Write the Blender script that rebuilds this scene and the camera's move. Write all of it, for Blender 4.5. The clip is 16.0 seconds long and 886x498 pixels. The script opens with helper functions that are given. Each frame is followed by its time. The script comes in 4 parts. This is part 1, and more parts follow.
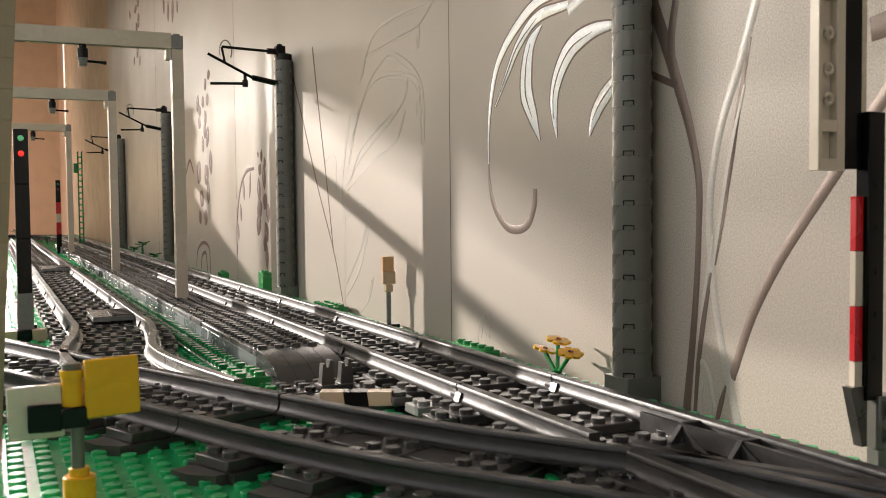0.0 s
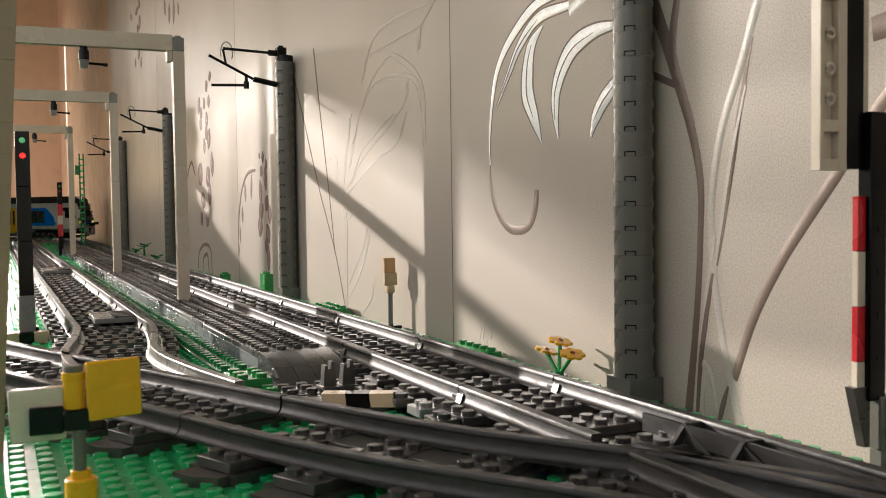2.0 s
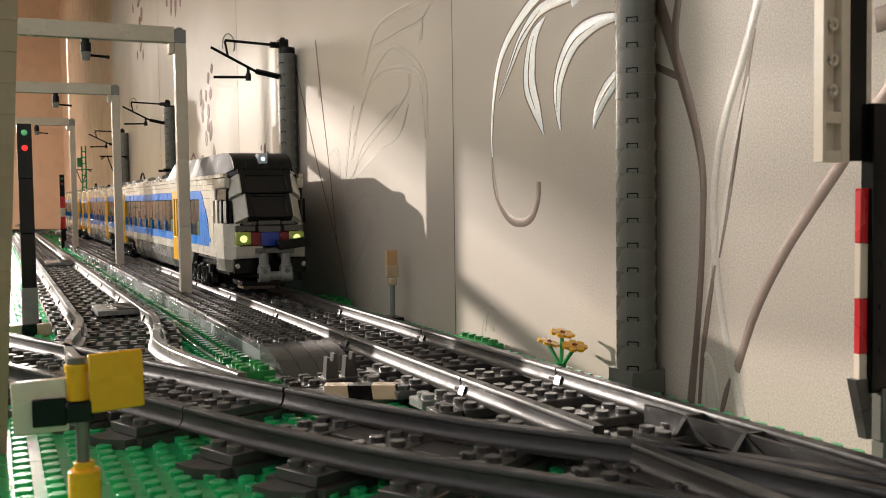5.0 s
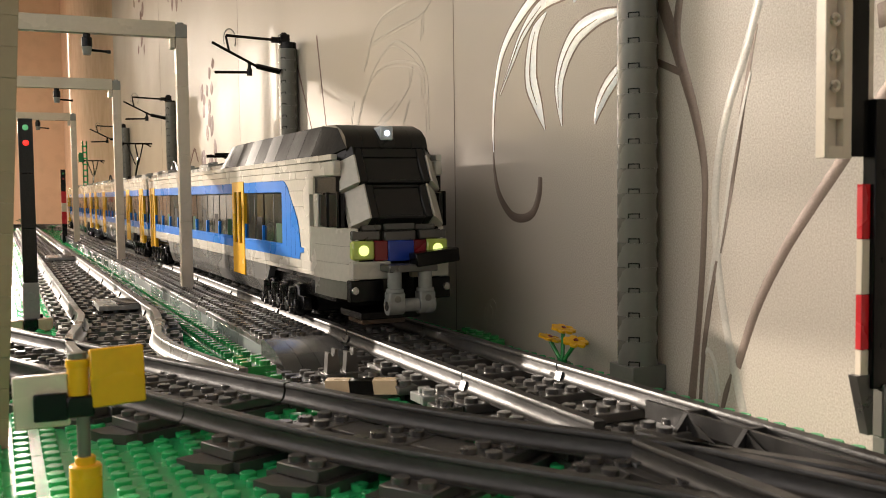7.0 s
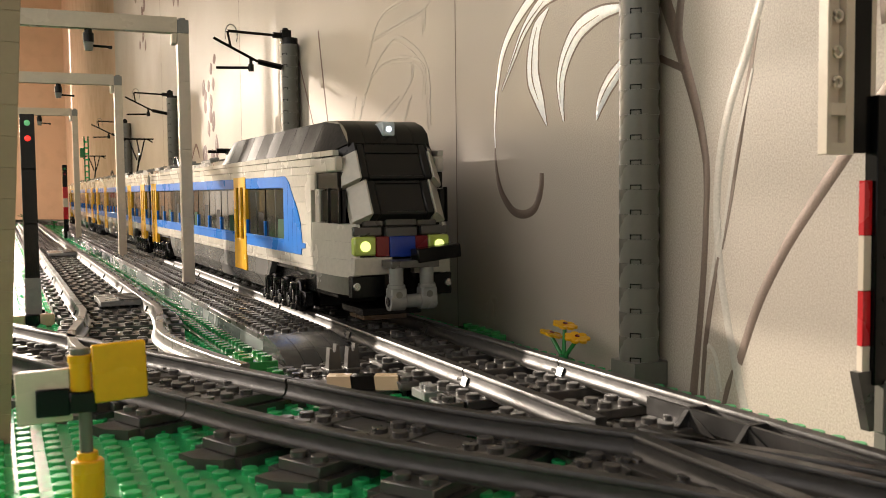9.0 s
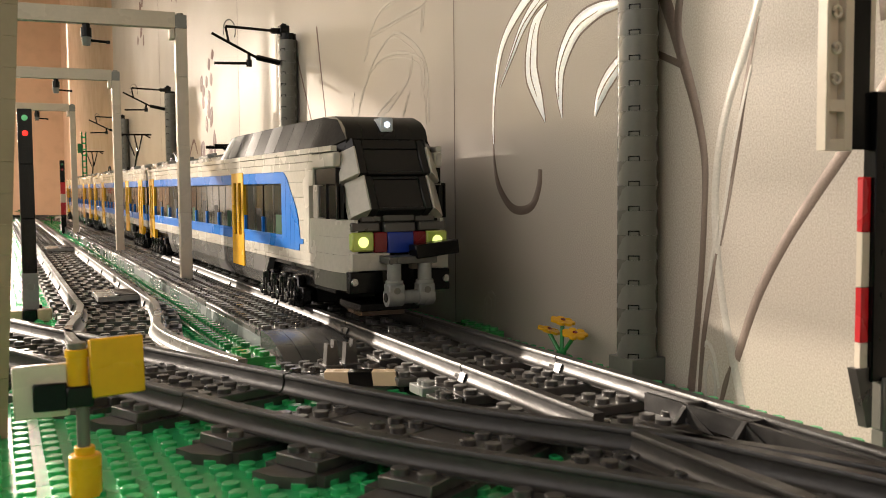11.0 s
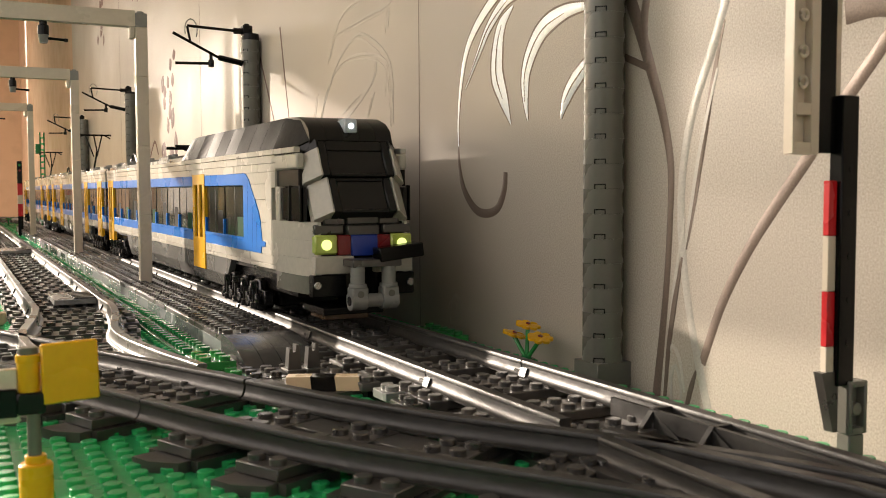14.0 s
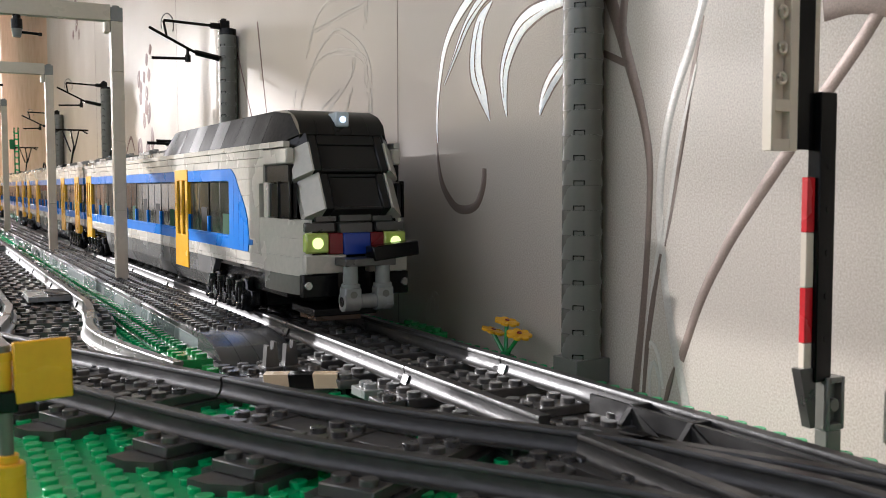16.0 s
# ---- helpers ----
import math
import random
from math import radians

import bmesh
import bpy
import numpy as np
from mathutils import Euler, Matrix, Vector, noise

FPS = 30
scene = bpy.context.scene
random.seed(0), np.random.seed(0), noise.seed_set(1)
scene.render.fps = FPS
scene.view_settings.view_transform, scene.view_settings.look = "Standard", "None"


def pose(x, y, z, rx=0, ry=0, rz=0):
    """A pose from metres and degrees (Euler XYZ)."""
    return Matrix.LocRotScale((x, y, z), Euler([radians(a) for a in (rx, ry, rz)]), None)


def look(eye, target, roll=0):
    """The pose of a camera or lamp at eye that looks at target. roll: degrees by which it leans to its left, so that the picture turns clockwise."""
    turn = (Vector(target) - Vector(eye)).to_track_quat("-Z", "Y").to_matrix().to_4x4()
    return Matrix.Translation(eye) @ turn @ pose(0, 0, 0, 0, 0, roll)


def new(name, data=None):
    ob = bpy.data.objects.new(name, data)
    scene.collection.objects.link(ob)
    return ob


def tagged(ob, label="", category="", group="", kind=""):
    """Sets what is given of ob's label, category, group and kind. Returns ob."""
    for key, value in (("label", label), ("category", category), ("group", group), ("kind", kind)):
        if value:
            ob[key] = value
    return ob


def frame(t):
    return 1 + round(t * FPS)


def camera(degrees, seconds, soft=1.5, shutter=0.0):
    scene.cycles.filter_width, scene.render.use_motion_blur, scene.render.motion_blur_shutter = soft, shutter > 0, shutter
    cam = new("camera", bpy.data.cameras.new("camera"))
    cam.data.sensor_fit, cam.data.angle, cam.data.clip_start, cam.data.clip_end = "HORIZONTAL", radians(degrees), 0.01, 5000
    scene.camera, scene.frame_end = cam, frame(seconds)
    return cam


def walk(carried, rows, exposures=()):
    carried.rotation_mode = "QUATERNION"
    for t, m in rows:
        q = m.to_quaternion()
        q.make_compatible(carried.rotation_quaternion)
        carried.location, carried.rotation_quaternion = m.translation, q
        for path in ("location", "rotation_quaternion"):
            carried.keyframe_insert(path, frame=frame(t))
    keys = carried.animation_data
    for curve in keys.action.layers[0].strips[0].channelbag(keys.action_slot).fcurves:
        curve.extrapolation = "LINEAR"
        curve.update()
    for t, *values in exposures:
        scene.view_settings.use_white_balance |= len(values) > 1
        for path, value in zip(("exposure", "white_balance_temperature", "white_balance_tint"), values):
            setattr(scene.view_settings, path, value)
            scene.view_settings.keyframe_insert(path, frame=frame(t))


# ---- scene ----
MM = 0.001

# ---- camera ----
cam = camera(48.92, 16.0, soft=0.75)
cam.data.dof.use_dof, cam.data.dof.focus_distance, cam.data.dof.aperture_fstop = True, 0.6, 50.0


def eye(x, y, z, yaw, pitch, lean):
    return pose(x * MM, y * MM, z * MM, 90 + pitch, 0, -yaw) @ pose(0, 0, 0, 0, 0, lean)


walk(cam, [
    (0, eye(-173.24, -315.71, 77.46, 24.885, -2.560, -0.588)),
    (0.5, eye(-173.19, -315.57, 77.47, 24.885, -2.412, -0.637)),
    (1, eye(-173.04, -315.83, 77.71, 24.830, -2.393, -0.723)),
    (1.5, eye(-173.12, -315.65, 77.49, 24.741, -2.330, -0.710)),
    (2, eye(-173.11, -315.47, 77.50, 24.793, -2.497, -0.733)),
    (2.5, eye(-173.31, -315.67, 77.57, 24.809, -2.727, -0.720)),
    (3, eye(-173.15, -315.33, 77.62, 24.712, -2.785, -0.739)),
    (3.5, eye(-172.85, -315.29, 77.74, 24.661, -2.961, -0.808)),
    (4, eye(-173.03, -315.35, 77.45, 24.688, -2.951, -0.779)),
    (6.5, eye(-173.04, -315.55, 77.54, 24.590, -3.113, -0.721)),
    (7, eye(-173.02, -315.30, 77.47, 24.588, -3.227, -0.702)),
    (7.5, eye(-173.10, -315.41, 77.74, 24.576, -3.290, -0.726)),
    (8, eye(-172.97, -315.25, 77.45, 24.537, -3.325, -0.694)),
    (8.5, eye(-173.02, -315.27, 77.66, 24.521, -3.419, -0.695)),
    (9, eye(-173.16, -315.34, 77.57, 24.506, -3.480, -0.651)),
    (11.5, eye(-173.12, -314.74, 77.07, 24.748, -3.670, -0.386)),
    (12, eye(-172.98, -313.94, 76.91, 25.033, -3.610, -0.324)),
    (12.5, eye(-172.54, -312.86, 76.76, 25.396, -3.581, -0.298)),
    (13, eye(-172.27, -312.82, 77.00, 25.777, -3.575, -0.310)),
    (13.5, eye(-171.72, -311.57, 76.77, 26.273, -3.472, -0.259)),
    (14, eye(-171.33, -310.61, 76.67, 26.758, -3.478, -0.201)),
    (14.5, eye(-170.98, -309.69, 76.42, 27.177, -3.503, -0.120)),
    (15, eye(-170.99, -309.68, 76.50, 27.488, -3.577, -0.110)),
    (15.5, eye(-170.49, -309.41, 76.65, 27.684, -3.646, -0.130)),
    (16, eye(-170.58, -309.06, 76.56, 28.015, -3.685, -0.128)),
], exposures=[(0, 0.22, 6100, 15), (4.2, 0.22, 6100, 15), (7, 0.48, 6520, 15), (14, 0.52, 6720, 15), (15.2, 0.52, 6740, 15), (15.6, 0.54, 5560, 15), (16, 0.54, 5480, 15)])

# ---- world and light ----
SUN = Vector((1.0, -1.6, -0.46)).normalized()
world = bpy.data.worlds.new("sky")
scene.world = world
world.use_nodes = True
sky = world.node_tree.nodes.new("ShaderNodeTexSky")
sky.sky_type, sky.sun_disc = "NISHITA", False
sky.sun_elevation, sky.sun_rotation = math.asin(-SUN.z), math.atan2(-SUN.x, -SUN.y)
back = world.node_tree.nodes["Background"]
back.inputs["Strength"].default_value = 0.12
world.node_tree.links.new(sky.outputs["Color"], back.inputs["Color"])

sun_data = bpy.data.lights.new("sun", "SUN")
sun_data.energy, sun_data.angle, sun_data.color = 5.0, radians(0.55), (1.0, 0.89, 0.74)
sun = new("sun", sun_data)
sun.matrix_world = look((-2, 3, 1.2), Vector((-2, 3, 1.2)) + SUN)


# lamps set in wall openings; only the west window is inferred, the rest are fills
def opening_light(name, centre, target, width, height, watts, colour, spread=180):
    data = bpy.data.lights.new(name, "AREA")
    data.shape, data.size, data.size_y, data.energy, data.color = "RECTANGLE", width, height, watts, colour
    data.spread = radians(spread)
    new(name, data).matrix_world = look(centre, target)


opening_light("window_skylight", (-0.61, 0.5, 0.44), (0.2, 0.25, 0.1), 2.4, 0.5, 4.7, (1.0, 0.86, 0.69))
# added fill from behind the camera, no known source there
opening_light("south_fill_light", (-0.35, -1.39, 0.55), (-0.1, 0.5, 0.2), 0.6, 1.1, 0.5, (1.0, 0.94, 0.86))
# added narrow beam that puts glare on the track tops and spares the wall
opening_light("track_glare_light", (-0.2, 3.545, 0.45), (-0.16, 0.3, 0.02), 0.12, 0.7, 0.135, (1.0, 0.9, 0.74), 12)
# added fill to brighten the peach end wall, from an invented low opening
opening_light("far_wall_fill", (-0.61, 3.05, 0.1), (-0.1, 3.3, 0.3), 0.7, 0.38, 3.2, (1.0, 0.9, 0.78))


# ---- materials ----
def material(name, colour, rough=0.4, metal=0.0, vary=0.08, grain=400.0, bump=0.0, bump_scale=600.0, coat=0.0,
             stain=None, stain_scale=25.0, glow=0.0, spec=0.5, stretch=None):
    m = bpy.data.materials.new(name)
    m.use_nodes = True
    nt = m.node_tree
    b = nt.nodes["Principled BSDF"]
    tc = nt.nodes.new("ShaderNodeTexCoord")
    fine = nt.nodes.new("ShaderNodeTexNoise")
    fine.inputs["Scale"].default_value, fine.inputs["Detail"].default_value = grain, 5
    wide = nt.nodes.new("ShaderNodeTexNoise")
    wide.inputs["Scale"].default_value, wide.inputs["Detail"].default_value = stain_scale, 4
    vector = tc.outputs["Object"]
    if stretch:
        mp = nt.nodes.new("ShaderNodeMapping")
        mp.inputs["Scale"].default_value = stretch
        nt.links.new(vector, mp.inputs["Vector"])
        vector = mp.outputs["Vector"]
    for n in (fine, wide):
        nt.links.new(vector, n.inputs["Vector"])
    ramp = nt.nodes.new("ShaderNodeValToRGB")
    c = Vector(colour)
    ramp.color_ramp.elements[0].position, ramp.color_ramp.elements[1].position = 0.3, 0.7
    ramp.color_ramp.elements[0].color = (*(c * (1 - vary)), 1)
    ramp.color_ramp.elements[1].color = (*[min(1, v * (1 + vary)) for v in c], 1)
    nt.links.new(fine.outputs["Fac"], ramp.inputs["Fac"])
    mix = nt.nodes.new("ShaderNodeMix")
    mix.data_type = "RGBA"
    wr = nt.nodes.new("ShaderNodeMapRange")
    wr.inputs["From Min"].default_value, wr.inputs["From Max"].default_value = 0.48, 0.75
    wr.inputs["To Max"].default_value = 0.5
    nt.links.new(wide.outputs["Fac"], wr.inputs["Value"])
    nt.links.new(wr.outputs["Result"], mix.inputs["Factor"])
    nt.links.new(ramp.outputs["Color"], mix.inputs["A"])
    s = stain if stain else tuple(v * 0.8 for v in colour)
    mix.inputs["B"].default_value = (*s, 1)
    info = nt.nodes.new("ShaderNodeObjectInfo")
    hsv = nt.nodes.new("ShaderNodeHueSaturation")
    val = nt.nodes.new("ShaderNodeMapRange")
    val.inputs["To Min"].default_value, val.inputs["To Max"].default_value = 1 - vary, 1 + vary
    nt.links.new(info.outputs["Random"], val.inputs["Value"])
    nt.links.new(val.outputs["Result"], hsv.inputs["Value"])
    nt.links.new(mix.outputs["Result"], hsv.inputs["Color"])
    nt.links.new(hsv.outputs["Color"], b.inputs["Base Color"])
    rr = nt.nodes.new("ShaderNodeMapRange")
    rr.inputs["From Min"].default_value, rr.inputs["From Max"].default_value = 0.25, 0.75
    rr.inputs["To Min"].default_value, rr.inputs["To Max"].default_value = max(0.03, rough * 0.72), min(1, rough * 1.3)
    nt.links.new(wide.outputs["Fac"], rr.inputs["Value"])
    nt.links.new(rr.outputs["Result"], b.inputs["Roughness"])
    b.inputs["Metallic"].default_value = metal
    b.inputs["Coat Weight"].default_value = coat
    b.inputs["Specular IOR Level"].default_value = spec
    if bump:
        bn = nt.nodes.new("ShaderNodeTexNoise")
        bn.inputs["Scale"].default_value, bn.inputs["Detail"].default_value = bump_scale, 6
        nt.links.new(tc.outputs["Object"], bn.inputs["Vector"])
        bp = nt.nodes.new("ShaderNodeBump")
        bp.inputs["Strength"].default_value, bp.inputs["Distance"].default_value = bump, 0.0005
        nt.links.new(bn.outputs["Fac"], bp.inputs["Height"])
        nt.links.new(bp.outputs["Normal"], b.inputs["Normal"])
    if glow:
        b.inputs["Emission Color"].default_value = (*colour, 1)
        b.inputs["Emission Strength"].default_value = glow
    return m


GREEN = material("green_plastic", (0.022, 0.44, 0.14), 0.26, vary=0.1, bump=0.08, spec=0.4)
DKGREEN = material("deep_green_plastic", (0.012, 0.16, 0.045), 0.25)
BRIGHTGREEN = material("leaf_green_plastic", (0.03, 0.25, 0.06), 0.25)
DKGREY = material("dark_grey_plastic", (0.041, 0.038, 0.034), 0.31, vary=0.15, stain=(0.09, 0.08, 0.068), stain_scale=90.0, bump=0.3, bump_scale=300, spec=1.0)
RAIL = material("rail_grey_plastic", (0.022, 0.021, 0.019), 0.42, vary=0.25, stain=(0.037, 0.035, 0.032), stain_scale=130.0, bump=0.3, bump_scale=260, spec=0.45)
BLACK = material("black_plastic", (0.004, 0.004, 0.004), 0.22, vary=0.1, stain=(0.008, 0.008, 0.0075), bump=0.06, spec=0.2)
BROWNBLACK = material("dusty_black_plastic", (0.027, 0.0235, 0.02), 0.3, vary=0.2, stain=(0.05, 0.044, 0.037), stain_scale=90.0, bump=0.3, bump_scale=500, spec=0.9)
GREY = material("stone_grey_plastic", (0.22, 0.225, 0.212), 0.28, vary=0.06, bump=0.06)
MASTGREY = material("mast_grey_plastic", (0.13, 0.128, 0.108), 0.28, vary=0.06, bump=0.06)
SLOPEGREY = material("slate_grey_plastic", (0.05, 0.05, 0.049), 0.2, vary=0.06, bump=0.05)
WHITE = material("aged_white_plastic", (0.58, 0.51, 0.41), 0.28, vary=0.03, bump=0.04)
TRAINWHITE = material("cream_white_plastic", (0.5, 0.47, 0.405), 0.26, spec=0.4, vary=0.06, bump=0.04)
TAN = material("tan_plastic", (0.55, 0.42, 0.27), 0.3, vary=0.04)
ORANGE = material("nougat_plastic", (0.6, 0.36, 0.17), 0.3, vary=0.04)
YELLOW = material("yellow_plastic", (0.75, 0.4, 0.012), 0.27, spec=0.3, vary=0.04, bump=0.04)
BLUE = material("blue_plastic", (0.001, 0.155, 0.58), 0.3, spec=0.14, vary=0.05, bump=0.04)
DKBLUE = material("deep_blue_plastic", (0.012, 0.04, 0.28), 0.25)
RED = material("red_plastic", (0.5, 0.015, 0.02), 0.28, vary=0.04)
DKRED = material("dark_red_plastic", (0.16, 0.006, 0.01), 0.28)
ROOF = material("dark_roof_plastic", (0.018, 0.017, 0.015), 0.55, vary=0.35, stain=(0.028, 0.026, 0.023), spec=0.06, bump=0.08)
ROOFTILE = material("slate_roof_tile", (0.028, 0.027, 0.025), 0.45, vary=0.4, bump=0.08, spec=0.1)
CABBLACK = material("cab_black_plastic", (0.011, 0.0105, 0.0095), 0.32, vary=0.1, spec=0.25, bump=0.05)
PLATFORM = material("sand_grey_plastic", (0.12, 0.145, 0.138), 0.26, vary=0.1, bump=0.06)
SKIRT = material("skirt_grey_plastic", (0.105, 0.105, 0.098), 0.26, vary=0.08, bump=0.06)
GLOSSBLACK = material("polished_black_plastic", (0.005, 0.005, 0.005), 0.12, vary=0.1, spec=0.7)
METAL = material("steel", (0.5, 0.5, 0.5), 0.25, metal=1.0)
# stretched colour noise paints upright streaks as reflections in the panes
SIDEGLASS = material("grey_window", (0.03, 0.03, 0.026), 0.08, vary=0.8, grain=420, stain=(0.012, 0.022, 0.014), stain_scale=70, bump=0.05, bump_scale=120, spec=0.12, stretch=(1, 1, 0.14))
SEATGREEN = material("seat_green_plastic", (0.018, 0.06, 0.028), 0.7, spec=0.04)
SEATGREY = material("seat_grey_plastic", (0.035, 0.032, 0.028), 0.7, spec=0.04)
BROWN = material("brown_plastic", (0.09, 0.055, 0.03), 0.3)
TINT = material("smoked_window", (0.012, 0.012, 0.012), 0.07, vary=0.02, spec=0.3)
GLOWWHITE = material("white_lamp", (0.8, 0.9, 1.0), 0.2, glow=0.95)
GLOWYELLOW = material("yellow_green_lamp", (0.8, 0.95, 0.3), 0.2, glow=0.9)
GLOWRED = material("red_lamp", (1.0, 0.03, 0.02), 0.2, glow=0.9)
GLOWGREEN = material("green_lamp", (0.15, 0.6, 0.25), 0.2, glow=0.25)
LENS = material("lamp_lens", (0.42, 0.5, 0.1), 0.08, vary=0.05, coat=0.5)
CLEAR = material("clear_lens", (0.5, 0.55, 0.58), 0.1, vary=0.05, coat=0.5)
WALLPAPER = material("cream_wallpaper", (0.405, 0.361, 0.304), 0.38, vary=0.22, grain=1500, bump=0.09, bump_scale=1800,
                     stain=(0.37, 0.328, 0.277), stain_scale=8, spec=0.3)
EMBOSS = material("embossed_wallpaper", (0.43, 0.395, 0.34), 0.42, vary=0.1, grain=900, bump=0.25, bump_scale=900)
BROWNFOIL = material("brown_foil_print", (0.15, 0.112, 0.09), 0.4, metal=0.2, spec=0.3, vary=0.15, grain=1500, bump=0.12, bump_scale=1500)
# silver foil; the bluish near-white base stands in for the window's reflection
SILVER = material("silver_foil_print", (0.86, 0.93, 1.0), 0.3, metal=0.1, vary=0.12, grain=700, bump=0.25, bump_scale=600, spec=0.8)
MAROON = material("mauve_print", (0.19, 0.122, 0.108), 0.5, spec=0.08, vary=0.14, grain=900)
# cream brick darkened to brown, the post's shade put into its colour
SHADEDCREAM = material("shaded_cream_plastic", (0.27, 0.21, 0.125), 0.35, vary=0.04, bump=0.05)
PALEPRINT = material("pale_print", (0.45, 0.425, 0.375), 0.34, vary=0.12, grain=1200, bump=0.2, bump_scale=1200)
PEACH = material("peach_wall_paint", (0.64, 0.43, 0.275), 0.6, vary=0.03, bump=0.2)
PLASTER = material("white_plaster", (0.75, 0.72, 0.67), 0.7, vary=0.03, bump=0.2)
WOOD = material("table_wood", (0.3, 0.19, 0.1), 0.5, vary=0.2, grain=60)
FABRIC = material("screen_linen", (0.5, 0.45, 0.38), 0.8, vary=0.05, grain=800)


# ---- building helpers; all shapes in millimetres ----
class Mesh:
    def __init__(self):
        self.v, self.f = [], []

    def add(self, verts, faces):
        k = len(self.v)
        self.v += verts
        self.f += [tuple(i + k for i in f) for f in faces]
        return self

    def box(self, x0, y0, z0, x1, y1, z1, c=0.25, m=None):
        """A box with chamfered edges."""
        x0, x1, y0, y1, z0, z1 = min(x0, x1), max(x0, x1), min(y0, y1), max(y0, y1), min(z0, z1), max(z0, z1)
        c = min(c, (x1 - x0) / 3, (y1 - y0) / 3, (z1 - z0) / 3)
        vs, idx = [], {}
        for sx in (0, 1):
            for sy in (0, 1):
                for sz in (0, 1):
                    p = [(x0, x1)[sx], (y0, y1)[sy], (z0, z1)[sz]]
                    d = [c if s == 0 else -c for s in (sx, sy, sz)]
                    for ax in range(3):
                        q = [p[i] if i == ax else p[i] + d[i] for i in range(3)]
                        idx[sx, sy, sz, ax] = len(vs)
                        vs.append(tuple(q))
        fs = []
        for ax in range(3):
            a, b = [i for i in range(3) if i != ax]
            for s in (0, 1):
                ring = []
                for u, w in ((0, 0), (1, 0), (1, 1), (0, 1)):
                    k = [0, 0, 0]
                    k[ax], k[a], k[b] = s, u, w
                    ring.append(idx[(*k, ax)])
                fs.append(ring if (s == 1) == (ax != 1) else ring[::-1])
            for u in (0, 1):
                for w in (0, 1):
                    k0, k1 = [0, 0, 0], [0, 0, 0]
                    k0[ax], k1[ax] = 0, 1
                    k0[a] = k1[a] = u
                    k0[b] = k1[b] = w
                    fs.append([idx[(*k0, a)], idx[(*k1, a)], idx[(*k1, b)], idx[(*k0, b)]])
        for key in {(i, j, k) for i in (0, 1) for j in (0, 1) for k in (0, 1)}:
            fs.append([idx[(*key, ax)] for ax in range(3)])
        if m is not None:
            vs = [tuple(m @ Vector(v)) for v in vs]
        return self.add(vs, fs)

    def cyl(self, x, y, z0, z1, r, n=12, c=0.2, r1=None, m=None):
        """An upright cylinder or cone with a chamfered top."""
        r1 = r if r1 is None else r1
        c = min(c, r1 * 0.4)
        vs = []
        for rad, z in ((r, z0), (r1, z1 - c), (r1 - c, z1)):
            vs += [(x + rad * math.cos(2 * math.pi * i / n), y + rad * math.sin(2 * math.pi * i / n), z) for i in range(n)]
        fs = []
        for k in (0, n):
            fs += [(k + i, k + (i + 1) % n, k + n + (i + 1) % n, k + n + i) for i in range(n)]
        fs += [tuple(range(2 * n, 3 * n)), tuple(range(n - 1, -1, -1))]
        if m is not None:
            vs = [tuple(m @ Vector(v)) for v in vs]
        return self.add(vs, fs)

    def prism(self, outline, z0, z1, m=None):
        n = len(outline)
        vs = [(x, y, z0) for x, y in outline] + [(x, y, z1) for x, y in outline]
        fs = [tuple(range(n - 1, -1, -1)), tuple(range(n, 2 * n))] + [(i, (i + 1) % n, n + (i + 1) % n, n + i) for i in range(n)]
        if m is not None:
            vs = [tuple(m @ Vector(v)) for v in vs]
        return self.add(vs, fs)

    def rod(self, a, b, r, n=8):
        a, b = Vector(a), Vector(b)
        m = Matrix.Translation(a) @ (b - a).to_track_quat("Z", "Y").to_matrix().to_4x4()
        return self.cyl(0, 0, 0, (b - a).length, r, n, 0.1, m=m)

    def sweep(self, path, profile):
        """Profile points (across, up) carried along a level path of (x, y, z)."""
        n, pts = len(profile), [Vector(p) for p in path]
        vs, fs = [], []
        for i, p in enumerate(pts):
            t = (pts[min(i + 1, len(pts) - 1)] - pts[max(i - 1, 0)]).normalized()
            side = Vector((t.y, -t.x, 0)).normalized()
            vs += [tuple(p + side * u + Vector((0, 0, w))) for u, w in profile]
        for i in range(len(pts) - 1):
            fs += [(i * n + j, i * n + (j + 1) % n, (i + 1) * n + (j + 1) % n, (i + 1) * n + j) for j in range(n)]
        fs += [tuple(range(n - 1, -1, -1)), tuple(range((len(pts) - 1) * n, len(pts) * n))]
        return self.add(vs, fs)

    def tube(self, path, r, n=6):
        pts = [Vector(p) for p in path]
        vs, fs = [], []
        for i, p in enumerate(pts):
            t = (pts[min(i + 1, len(pts) - 1)] - pts[max(i - 1, 0)]).normalized()
            q = t.to_track_quat("Z", "Y")
            vs += [tuple(p + q @ Vector((r * math.cos(2 * math.pi * j / n), r * math.sin(2 * math.pi * j / n), 0))) for j in range(n)]
        for i in range(len(pts) - 1):
            fs += [(i * n + j, i * n + (j + 1) % n, (i + 1) * n + (j + 1) % n, (i + 1) * n + j) for j in range(n)]
        fs += [tuple(range(n - 1, -1, -1)), tuple(range((len(pts) - 1) * n, len(pts) * n))]
        return self.add(vs, fs)

    def studs(self, xs, ys, z, n=12):
        for x in xs:
            for y in ys:
                self.cyl(x, y, z - 0.1, z + 1.7, 2.4, n, 0.22)
        return self

    def data(self, name, mat):
        me = bpy.data.meshes.new(name)
        me.from_pydata([(x * MM, y * MM, z * MM) for x, y, z in self.v], [], self.f)
        bm = bmesh.new()
        bm.from_mesh(me)
        bmesh.ops.recalc_face_normals(bm, faces=bm.faces)
        bm.to_mesh(me)
        bm.free()
        me.materials.append(mat)
        me.shade_smooth()
        me.set_sharp_from_angle(angle=radians(38))
        me.update()
